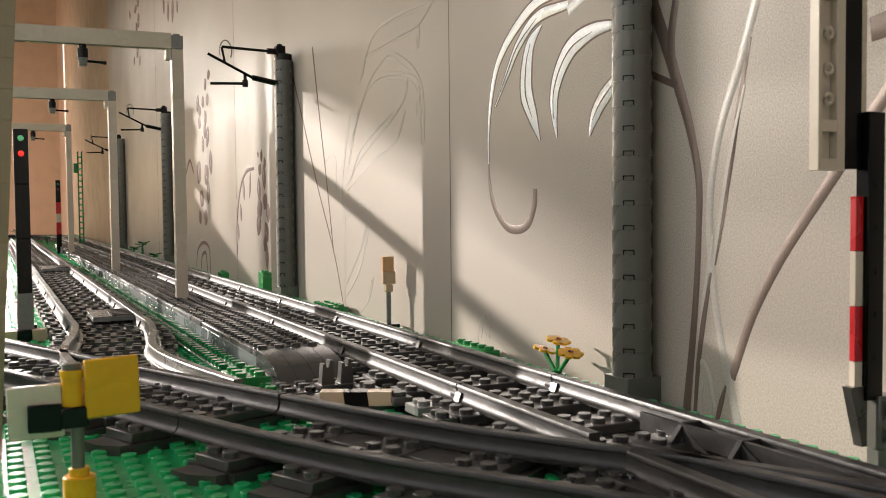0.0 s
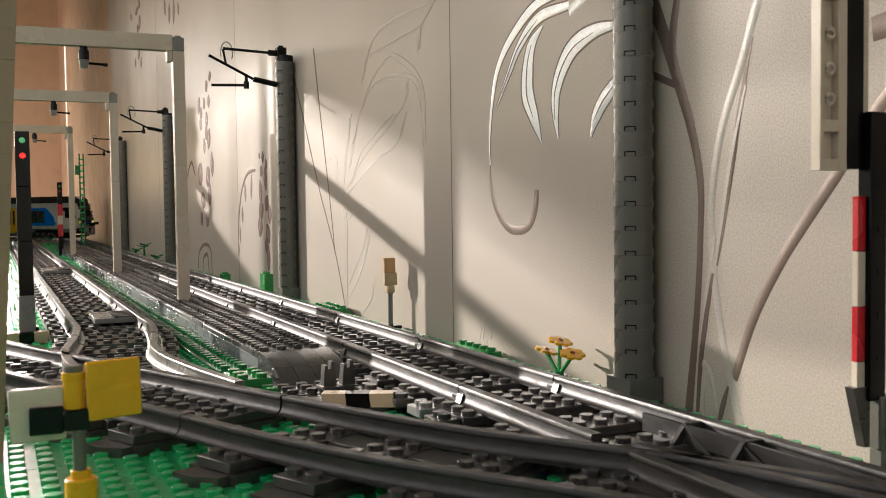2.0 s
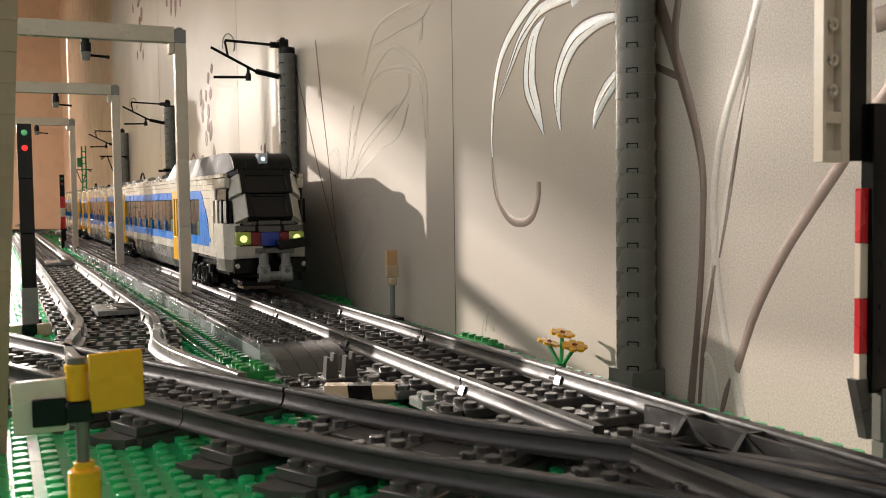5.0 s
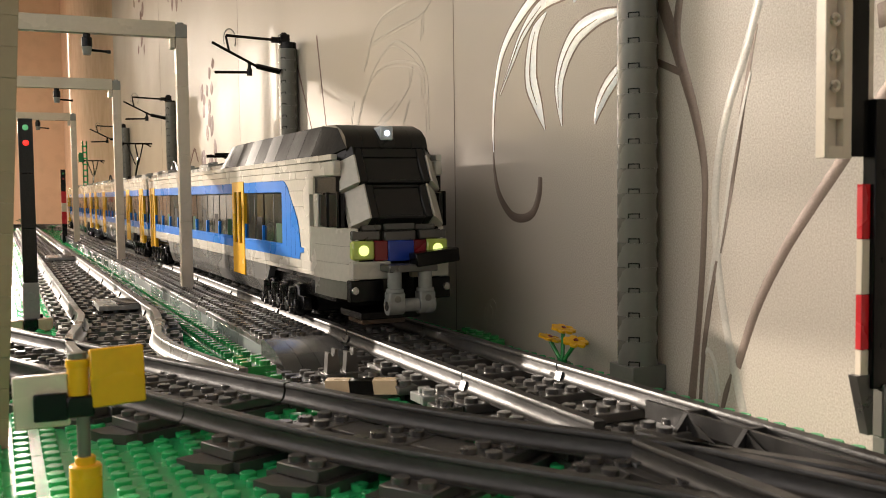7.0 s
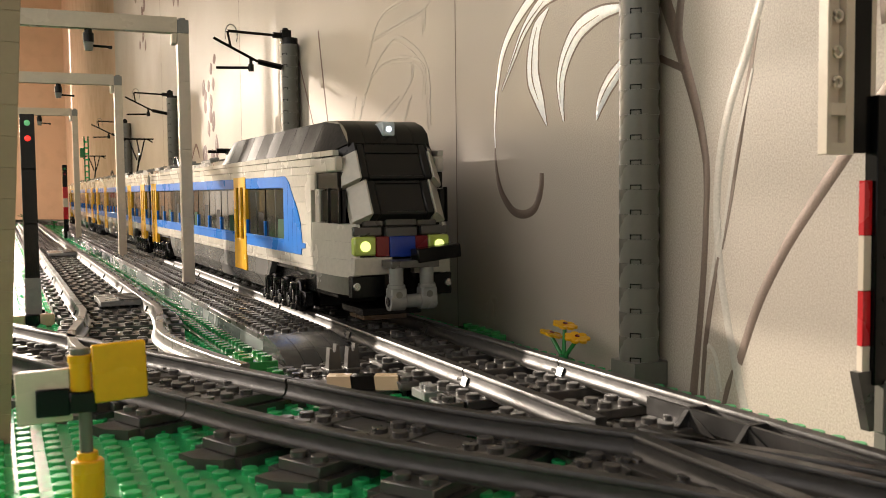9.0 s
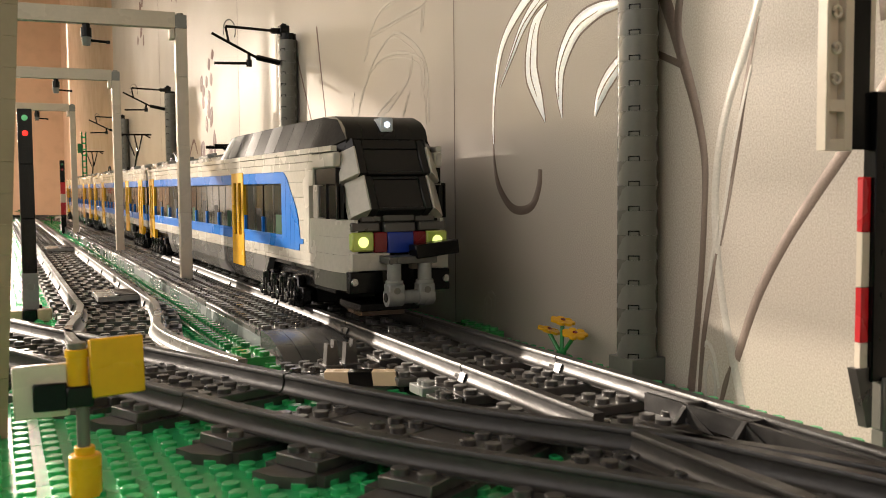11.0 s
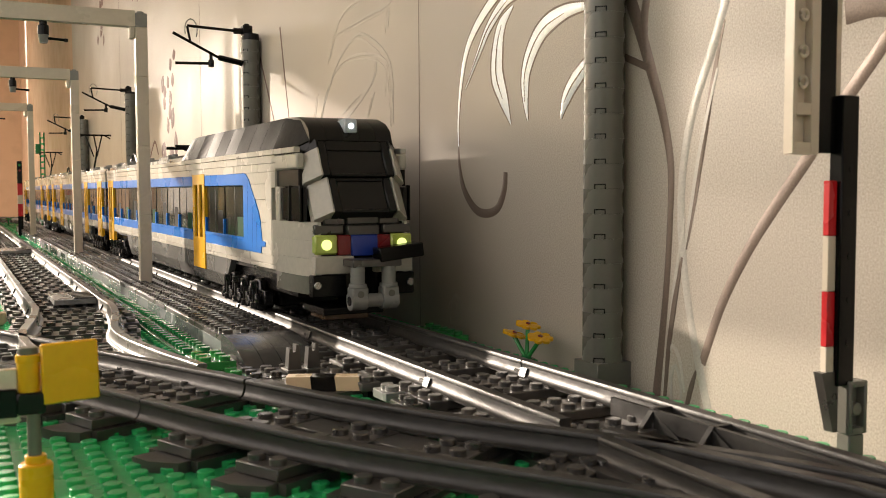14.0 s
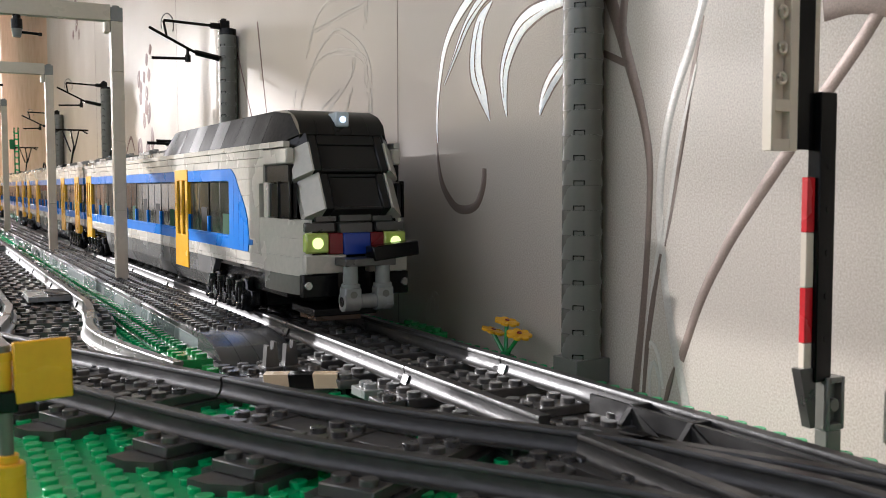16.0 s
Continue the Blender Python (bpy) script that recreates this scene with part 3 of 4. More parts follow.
# frog plates, ribs and guard rails
part("frog", Mesh().prism([(-30, -84), (-4, -84), (14, -150), (10, -200), (-16, -200), (-30, -120)], SLEEPER_TOP - 3, SLEEPER_TOP + 0.4), DKGREY, main_end)
part("guard_rail", Mesh().sweep([(-16, -100, SLEEPER_TOP), (-9, -130, SLEEPER_TOP), (2, -165, SLEEPER_TOP), (8, -230, SLEEPER_TOP)], RAIL_PROFILE), RAIL, main_end)
part("guard_rail", Mesh().sweep([(11, -66, SLEEPER_TOP), (12.5, -110, SLEEPER_TOP), (13, -180, SLEEPER_TOP)], [(-0.7, 0), (0.7, 0), (0.7, 5.6), (-0.7, 5.6)]), RAIL, main_end)
for y in (-84, -109):
    fin = Mesh().add([(18.3, y, SLEEPER_TOP - 1), (6, y, SLEEPER_TOP - 1), (11.5, y, SLEEPER_TOP + 5.8), (18.3, y, SLEEPER_TOP + 5.8)]
                     + [(18.3, y - 1.8, SLEEPER_TOP - 1), (6, y - 1.8, SLEEPER_TOP - 1), (11.5, y - 1.8, SLEEPER_TOP + 5.8), (18.3, y - 1.8, SLEEPER_TOP + 5.8)],
                     [(0, 1, 2, 3), (7, 6, 5, 4), (0, 4, 5, 1), (1, 5, 6, 2), (2, 6, 7, 3), (3, 7, 4, 0)])
    part("rib", fin, RAIL, main_end)
    side_fin = Mesh().add([(11, y + 1, SLEEPER_TOP - 1), (11, y - 14, SLEEPER_TOP - 1), (11, y - 1, SLEEPER_TOP + 5.4), (13, y + 1, SLEEPER_TOP - 1), (13, y - 14, SLEEPER_TOP - 1), (13, y - 1, SLEEPER_TOP + 5.4)],
                          [(0, 1, 2), (5, 4, 3), (0, 3, 4, 1), (1, 4, 5, 2), (2, 5, 3, 0)])
    part("rib", side_fin, RAIL, main_end)
# loose plates on the second line
for x, y, w, l in ((-105, 335, 26, 44), (-106, 890, 34, 60)):
    tl = thing("inspection_plate", "light grey ribbed plate laid between the rails", "toy plate", "plates between rails")
    part("plate", Mesh().box(x - w / 2, y - l / 2, SLEEPER_TOP + 1.7, x + w / 2, y + l / 2, SLEEPER_TOP + 4.9, 0.3), GREY, tl)
    for k in range(int(l / 8)):
        part("slat", Mesh().box(x - 2, y - l / 2 + 8 * k + 1, SLEEPER_TOP + 4.9, x + w / 2 - 1, y - l / 2 + 8 * k + 5, SLEEPER_TOP + 5.9, 0.2), DKGREY, tl)

# ---- platform strip between the lines ----
strip = thing("platform_strip", "grey brick strip with dark studded top between tracks", "toy platform")
for k in range(12):
    part("brick", Mesh().box(-65, 122 + 128 * k, 0, -33, 122 + 128 * k + 127.8, 9.4, 0.3), PLATFORM, strip)
    ys = np.arange(126 + 128 * k, 250 + 128 * k, 8)
    part("top_plate", Mesh().box(-65.1, 122 + 128 * k, 9.4, -32.9, 122 + 128 * k + 127.8, 12.0, 0.25).studs((-61, -53, -45, -37), ys, 12.0, 12 if k < 3 else 8), BROWNBLACK, strip)
for k in range(4):
    x = -65 + 8 * k
    prof = [(122, 3.2), (122, 12.4), (116, 12.3), (108, 11.6), (99, 10.2), (91, 8.0), (84, 5.2), (80, 3.2)]
    m = Mesh().prism([(y, z) for y, z in prof], x + 0.1, x + 7.9, m=Matrix(((0, 0, 1, 0), (1, 0, 0, 0), (0, 1, 0, 0), (0, 0, 0, 1))))
    part("curved_slope", m, SLOPEGREY, strip, "smooth dark grey curved end slope")
part("foot_plate", Mesh().box(-70, 58, 0.1, -30, 122, 3.2, 0.3).studs(np.arange(-66, -30, 8), (62, 70, 76), 3.2), BROWNBLACK, strip)

for k in range(7):
    gs = thing("dark_green_plate", "dark green studded plate beside the platform strip", "toy plate", "dark green plates by the platform")
    y0 = 132 + 128 * k
    part("plate", Mesh().box(-81.2, y0, 0.1, -65.3, y0 + 127.8, 3.2, 0.25).studs((-77, -69), np.arange(y0 + 4, y0 + 126, 8), 3.2, 10), DKGREEN, gs)
for x, y, n in ((-76, 96, 2), (-72, 78, 1)):
    gp = thing("green_plate", "bright green studded plate beside the curved slope", "toy plate", "green plates by the slope")
    part("plate", Mesh().box(x - 4 * n, y - 12, 0.1, x + 4 * n, y + 12, 3.3 * n, 0.3).studs([x - 4 * n + 4 + 8 * i for i in range(n)], (y - 8, y, y + 8), 3.3 * n), BRIGHTGREEN, gp)
stop = thing("buffer_stop", "small dark grey pair of pronged upright buffer bricks", "buffer stop")
for x in (-51, -43):
    fin = Mesh().box(x - 3.8, 57, 3.25, x + 3.8, 67, 5.4, 0.3)
    fin.prism([(x - 2.8, 5.3), (x + 2.8, 5.3), (x + 2.3, 11.0), (x + 1.9, 15.2), (x + 0.7, 15.2), (x + 0.5, 12.6), (x - 0.6, 12.2), (x - 0.9, 13.8), (x - 2.1, 13.8), (x - 2.4, 10)], -64, -59.5,
              m=Matrix(((1, 0, 0, 0), (0, 0, -1, 0), (0, 1, 0, 0), (0, 0, 0, 1))))
    part("buffer", fin, DKGREY, stop)
gate = thing("striped_marker", "tan and black striped low marker bar", "track marker")
gm = place(-49, 28, 3.3, -27)
for k, (mat, a, b) in enumerate(((TAN, -14, -5), (BLACK, -5, 4), (TAN, 4, 13))):
    part("stripe", Mesh().add([(a, -5, 0), (b, -5, 0), (b, 5, 0), (a, 5, 0), (a - 1, -2, 4.6), (b - 1, -2, 4.6), (b - 1, 5, 4.6), (a - 1, 5, 4.6)],
                              [(3, 2, 1, 0), (4, 5, 6, 7), (0, 1, 5, 4), (1, 2, 6, 5), (2, 3, 7, 6), (3, 0, 4, 7)]), mat, gate, at=gm)
side = thing("ballast_plates", "black studded plates beside the running line", "toy plate")
part("plate", Mesh().box(-36, -8, 0.1, -33, 120, 3.1, 0.2), BLACK, side)
part("plate", Mesh().box(-80, 20, 0.15, -33.2, 57, 3.0, 0.2).studs((-44, -36), (40, 48), 3.0), BROWNBLACK, side)
for x, y in ((-36, 24), (-35, 4), (-37, -16), (-40, 46)):
    part("brick", Mesh().box(x - 4, y - 8, 3.1, x + 4, y + 4, 6.3, 0.3).studs((x,), (y - 4, y), 6.3), DKGREY if y != 4 else GREY, side)


# ---- gantries ----
def gantry(y, x, top=201, end=-184):
    g = thing("catenary_gantry", "cream white brick portal spanning the tracks", "gantry", "portals over the track")
    z = 12.0
    k = 0
    while z < top - 12:
        h = min(48, top - 11 - z)
        part("post_brick", Mesh().box(x - 4, y - 4, z, x + 4, y + 4, z + h - 0.05, 0.3), WHITE, g)
        z += 48
    part("beam", Mesh().box(end, y - 4, top - 11, x - 4, y + 4, top, 0.3), WHITE, g)
    part("corner", Mesh().box(x - 8, y - 3.9, top - 19, x - 4.05, y + 3.9, top - 10.9, 0.8), WHITE, g)
    part("cap", Mesh().box(x - 4, y - 4, top - 11, x + 4, y + 4, top - 1.5, 0.3).cyl(x, y, top - 1.6, top, 2.4), GREY, g)
    part("post", Mesh().box(end, y - 4, 0, end + 8, y + 4, top - 11.05, 0.3), WHITE, g)
    part("insulator", Mesh().cyl(-113, y, top - 20, top - 13.5, 3.6, 16, 0.4).cyl(-113, y, top - 13.5, top - 11, 2.6, 14), BLACK, g)
    part("insulator_cup", Mesh().cyl(-113, y, top - 25.5, top - 20, 2.6, 16, 0.2, r1=3.5), GREY, g, "grey domed insulator cup")
    part("arm", Mesh().rod((-113, y, top - 22), (-99, y - 2, top - 23), 0.9).cyl(-99, y - 2, top - 24.2, top - 22, 1.3, 10), BLACK, g)


gantry(397, -50)

# post bricks carry their shade in the colour
near_post = thing("brick_post", "slightly leaning cream brick post near the turnout, coloured as in shade", "post", at=place(-180.3, 18, 0, 0, 0, 3.2))
for k in range(21):
    part("brick", Mesh().box(-8, -4, 9.6 * k + 0.01, 8, 4, 9.6 * k + 9.59, 0.1), SHADEDCREAM, near_post)
# unseen left end lengthened so the beam casts the wall's diagonal shadow
gantry(759, -55, end=-292)
gantry(1250, -64, 205)

# ---- masts beside the wall ----
MAST_BRICK = Mesh().cyl(0, 0, 0.05, 9.57, 7.9, 48, 0.05).data("brick", MASTGREY)
# black strips on the brick's face stand in for the shade in a groove
gr = Mesh()
for a, b in (((-2.2, 1.5), (2.2, 1.9)), ((-2.2, 0.0), (-1.85, 1.9)), ((1.85, 0.0), (2.2, 1.9))):
    gr.box(a[0], -8.0, a[1], b[0], -7.3, b[1], 0.02)
GROOVE = gr.data("groove", BLACK)


def mast(x, y, top, turn=-46, arm=True):
    g = thing("catenary_mast", "grey round brick mast with black bracket arms", "mast", "masts along the wall")
    part("base", Mesh().box(x - 8, y - 8, 0, x + 8, y + 8, 9.6, 0.3), MASTGREY, g)
    part("core", Mesh().cyl(x, y, 9.6, top - 1, 7.3, 24), BLACK, g)
    for k in range(int((top - 9.6) / 9.6)):
        b = part("brick", MAST_BRICK, MASTGREY, g, at=place(x, y, 9.6 + 9.6 * k, turn))
        part("groove", GROOVE, BLACK, b)
    if arm:
        t = top - 4
        part("cap", Mesh().box(x - 7, y - 4, t, x + 1, y + 4, t + 9.6, 0.3).studs((x - 3,), (y,), t + 9.6), BLACK, g)
        part("upper_arm", Mesh().rod((x - 7, y, t + 5), (x - 14, y, t + 5), 2.6).rod((x - 14, y, t + 5), (x - 52, y, t + 6.5), 1.2), BLACK, g)
        part("brace", Mesh().rod((x - 8, y - 4, t - 22), (x - 28, y - 3, t - 18), 2.4).rod((x - 28, y - 3, t - 18), (x - 64, y - 2, t), 1.2), BLACK, g)
        part("lower_arm", Mesh().rod((x - 33, y, t - 23), (x - 62, y, t - 24), 1.2).cyl(x - 33, y, t - 26, t - 20, 2.4, 12).cyl(x - 33, y, t - 20, t - 14, 1.4, 10), BLACK, g)
        loop = [(x - 49 + 5 * math.cos(a), y, t + 3 + 9 * math.sin(a)) for a in np.linspace(-0.6, math.pi + 0.4, 14)]
        part("wire_loop", Mesh().tube(loop, 0.5), GREY, g)
        part("hanger", Mesh().rod((x - 52, y, t + 6), (x - 50, y - 2, t - 7), 1.0), BLACK, g)
    return g


mast(56, 1, 300, arm=False)
mast(56, 497, 208)
mast(56, 1105, 215)
mast(56, 1640, 212)


# ---- small line-side things ----
def daisy(x, y):
    g = thing("toy_flowers", "three yellow toy flowers on green stalks", "toy flowers")
    part("base", Mesh().cyl(x, y, 0, 3.4, 3.9, 16).cyl(x, y, 3.3, 5, 2.2), DKGREEN, g)
    for dx, dy, z, lean in ((-1.5, 8, 12.6, 1), (1.5, 1.5, 17.2, 0), (0.5, -10, 13.2, -1)):
        part("stalk", Mesh().rod((x, y, 3), (x + dx, y + dy, z - 0.4), 0.9), BRIGHTGREEN, g)
        h = part("flower_head", petals_mesh(), YELLOW, g, at=place(x + dx, y + dy, z, 20, 14, 8 * lean))
        part("eye", Mesh().cyl(0, 0, 0.9, 1.7, 1.1, 10), DKRED, h)


def petals_mesh():
    m = Mesh().cyl(0, 0, -0.4, 1.2, 2.8, 14)
    for k in range(7):
        a = 2 * math.pi * k / 7
        m.cyl(3.9 * math.cos(a), 3.9 * math.sin(a), 0, 1.1, 1.8, 12)
    return m


daisy(50, 48)

sg = thing("speed_sign", "small tan and orange sign board on a grey stalk", "railway sign")
part("board", Mesh().box(50.5, 257, 36, 58, 260, 45.4, 0.3), ORANGE, sg)
part("board", Mesh().box(50.5, 256.8, 28, 59, 260, 36, 0.3).cyl(0, 0, 0, 0.6, 2.4, 14, m=Matrix.Translation((54.5, 256.9, 32)) @ Matrix.Rotation(radians(90), 4, "X")), TAN, sg)
part("clip", Mesh().box(52, 255.5, 23, 57, 260.5, 28, 0.8), TAN, sg)
part("stalk", Mesh().cyl(54.5, 258, 3, 24, 1.6, 12), GREY, sg)
part("foot", Mesh().box(50, 250, 0.1, 59, 266, 3.2, 0.3), BLACK, sg)


def bush(x, y, nx, ny, h, group="green plates by the wall"):
    g = thing("green_plate", "small bright green studded plate by the wall", "toy plate", group)
    m = Mesh().box(x, y, 0.05, x + 8 * nx, y + 8 * ny, h, 0.3)
    m.studs([x + 4 + 8 * i for i in range(nx)], [y + 4 + 8 * j for j in range(ny)], h)
    part("plate", m, BRIGHTGREEN, g)


bush(48, 112, 1, 5, 4.8)
bush(44, 352, 2, 5, 4.8)
bush(44, 704, 1, 2, 9.6)
bush(-88, 84, 2, 3, 3.2)
bush(-96, 60, 2, 2, 3.2)
bush(46, 540, 1, 2, 19)


def shrub(x, y, h):
    g = thing("toy_shrub", "small dark green plastic shrub with spread leaves", "toy shrub", "shrubs by the wall")
    part("stem", Mesh().cyl(x, y, 0, h, 2.0, 10, r1=1.2), DKGREEN, g)
    for k in range(6):
        a = k * 1.05
        part("leaf", Mesh().prism([(0, -1.2), (5, -3.2), (10, -1.5), (12, 0), (10, 1.5), (5, 3.2), (0, 1.2)], 0, 1.4), DKGREEN, g,
             at=place(x, y, h - 3 - 3 * (k % 2), math.degrees(a), 0, -14))


shrub(46, 1300, 24)
shrub(50, 1210, 9)
shrub(48, 1420, 12)

# colour light signal
ls = thing("light_signal", "black two-aspect colour light signal on a grey foot", "railway signal")
for k in range(3):
    part("post_brick", Mesh().box(-160, 309, 28 + 32.3 * k, -152, 317, 60.2 + 32.3 * k, 0.3), BLACK, ls)
part("foot", Mesh().box(-160.5, 308.5, 6.4, -151.5, 317.5, 28, 0.3).cyl(0, 0, 0, 0.5, 2.5, 14, m=Matrix.Translation((-156, 308.6, 20)) @ Matrix.Rotation(radians(90), 4, "X")), GREY, ls)
for z, mat, lab in ((119.5, GLOWGREEN, "green lamp"), (110.5, GLOWRED, "lit red lamp")):
    part("lamp", Mesh().cyl(0, 0, 0, 1.2, 1.75, 16, 0.6, m=Matrix.Translation((-156, 309.1, z)) @ Matrix.Rotation(radians(90), 4, "X")), mat, ls, lab)
for x0, x1, mat in ((-170, -161.1, TAN), (-161, -153.1, BLACK), (-153, -145, TAN)):
    part("base_brick", Mesh().box(x0, 298, 0.1, x1, 303.9, 7.4, 0.6), mat, ls)
part("base_plate", Mesh().box(-164, 304, 3.2, -148, 322, 6.4, 0.3).studs((-152,), (318,), 6.4), BLACK, ls)

# near signboard on a yellow foot
ys_ = thing("line_sign", "yellow and cream sign squares on a green-grey stalk", "railway sign")
part("foot", Mesh().cyl(-155, -60, 1.0, 11.4, 3.9, 24, 0.4).cyl(-155, -60, 11.4, 13.4, 2.5, 18), YELLOW, ys_)
part("stalk", Mesh().cyl(-155.2, -60, 12, 28, 1.6, 16), MASTGREY, ys_)
part("holder", Mesh().box(-159, -62, 23.5, -152.5, -57, 28.8, 0.5), BLACK, ys_)
part("lamp_holder", Mesh().cyl(-156, -59, 28.8, 36, 2.6, 16).cyl(-156, -59, 35.8, 37.8, 2.9, 16), YELLOW, ys_)
part("cap", Mesh().cyl(-156, -59, 37.6, 39.4, 2.3, 16), MASTGREY, ys_)
part("yellow_square", Mesh().box(-6.6, -1, -7.3, 6.6, 1, 7.3, 0.4), YELLOW, ys_, at=place(-146.8, -60.5, 33, 7, 0, -1.5))
part("cream_square", Mesh().box(-6.4, -1, -6.6, 6.4, 1, 6.6, 0.4), WHITE, ys_, at=place(-164.6, -58, 27.7, -6, 0, -2))
part("black_square", Mesh().box(-3.9, -0.8, -3.4, 3.9, 0.8, 3.4, 0.3), BLACK, ys_, at=place(-162.6, -60.2, 26.4, -4))

# tall signal by the near end
rs = thing("signal_board", "black signal post with cream board and red bands", "railway signal")
part("post", Mesh().box(45.6, -122, 22, 52, -117.6, 102, 0.3), BLACK, rs)
for z in (34, 46, 58, 70, 82):
    part("pin_hole", Mesh().cyl(0, 0, 0, 0.3, 1.2, 12, m=Matrix.Translation((49.4, -121.9, z)) @ Matrix.Rotation(radians(90), 4, "X")), BLACK, rs)
for z0, z1, mat in ((24, 32.9, WHITE), (33, 48.3, RED), (48.4, 63.6, WHITE), (63.7, 78.8, RED)):
    part("band", Mesh().box(42.6, -120.6, z0, 45.55, -118.4, z1, 0.2), mat, rs)
part("wedge", Mesh().add([(40.6, -121, 26), (47, -121, 26), (47, -121, 9), (45.2, -121, 9), (40.6, -118, 26), (47, -118, 26), (47, -118, 9), (45.2, -118, 9)],
                         [(0, 1, 2, 3), (7, 6, 5, 4), (0, 4, 5, 1), (1, 5, 6, 2), (2, 6, 7, 3), (3, 7, 4, 0)]), DKGREY, rs)
ft = Mesh().box(49.4, -123, 8, 50.8, -117.8, 23, 0.3).box(55.4, -123, 8, 56.6, -117.8, 23, 0.3).box(50.8, -123, 21.4, 55.4, -117.8, 23, 0.2)
ft.box(50.8, -123, 8, 55.4, -117.8, 9.8, 0.2).box(50.8, -120.4, 9.8, 55.4, -117.8, 21.4, 0.2).cyl(0, 0, 0, 2.2, 1.9, 14, m=Matrix.Translation((53, -120.4, 15)) @ Matrix.Rotation(radians(90), 4, "X"))
part("foot", ft, MASTGREY, rs)
part("base", Mesh().box(50, -122.6, 0.1, 56, -118, 8, 0.4), MASTGREY, rs)
part("arm", Mesh().box(41.5, -119, 86.3, 45.6, -117.6, 101, 0.3), MASTGREY, rs)
part("board", Mesh().box(37.4, -119.8, 86.3, 45.4, -118, 175, 0.3), BLACK, rs)
part("edge", Mesh().box(45.5, -119.4, 102.2, 47.6, -118, 175, 0.2), WHITE, rs)
hol = Mesh().box(27.6, -121.5, 85.8, 28.9, -118, 175, 0.2).box(34.2, -121.5, 85.8, 37.3, -118, 175, 0.2).box(28.9, -119, 86, 34.2, -118, 175, 0.1)
for z in (85.8, 96.2, 131.5, 151):
    hol.box(28.8, -121.5, z, 34.3, -118.4, z + 3.2, 0.1)
part("cream_board", hol, WHITE, rs)
for z in (105, 113, 122.5, 141):
    ring = [(31.4 + 1.35 * math.cos(a), z + 1.35 * math.sin(a)) for a in np.linspace(0, 2 * math.pi, 14)]
    part("tube", Mesh().tube([(x, -121.1, zz) for x, zz in ring], 0.5, 6), WHITE, rs)

# far end: lattice tower, banded post, dark brush
tw = thing("lattice_tower", "green plastic lattice ladder tower", "toy tower")
for dx in (0, 7):
    part("upright", Mesh().box(-22 + dx, 1648, 0, -19.5 + dx, 1652, 186, 0.3), DKGREEN, tw)
for k in range(16):
    part("rung", Mesh().box(-20, 1649, 6 + 11.2 * k, -14, 1651, 9 + 11.2 * k, 0.2), GREEN, tw)
part("box", Mesh().box(-29, 1646, 146, -22, 1654, 164, 0.5), DKGREEN, tw)
bp_ = thing("banded_post", "black post with red and white bands", "railway signal")
for z0, z1, mat in ((0, 34, BLACK), (34, 55, RED), (55, 70, WHITE), (70, 90, RED), (90, 128, BLACK)):
    part("band", Mesh().box(-70, 1498, z0, -62, 1506, z1, 0.3), mat, bp_)
part("lamp", Mesh().cyl(0, 0, 0, 1.0, 2, 12, m=Matrix.Translation((-66, 1497.8, 121)) @ Matrix.Rotation(radians(90), 4, "X")), DKGREEN, bp_)
part("lamp", Mesh().cyl(0, 0, 0, 1.0, 2, 12, m=Matrix.Translation((-66, 1497.8, 112)) @ Matrix.Rotation(radians(90), 4, "X")), DKRED, bp_)
for k, (x, y, h) in enumerate(((-150, 1950, 90), (-164, 1900, 70), (-120, 2200, 30), (-150, 2300, 24), (-60, 2040, 18))):
    shrub(x, y, h)


# ---- train; each car's space has its nose end at the origin and runs back along y ----
CAR = 628.0
HALF = 28.0


def side_box(m, s, y0, z0, y1, z1, out=0.0, deep=2.0, c=0.2):
    """A plate on a car's flank, s = -1 or 1."""
    return m.box(s * (HALF + out), y0, z0, s * (HALF + out - deep), y1, z1, c)


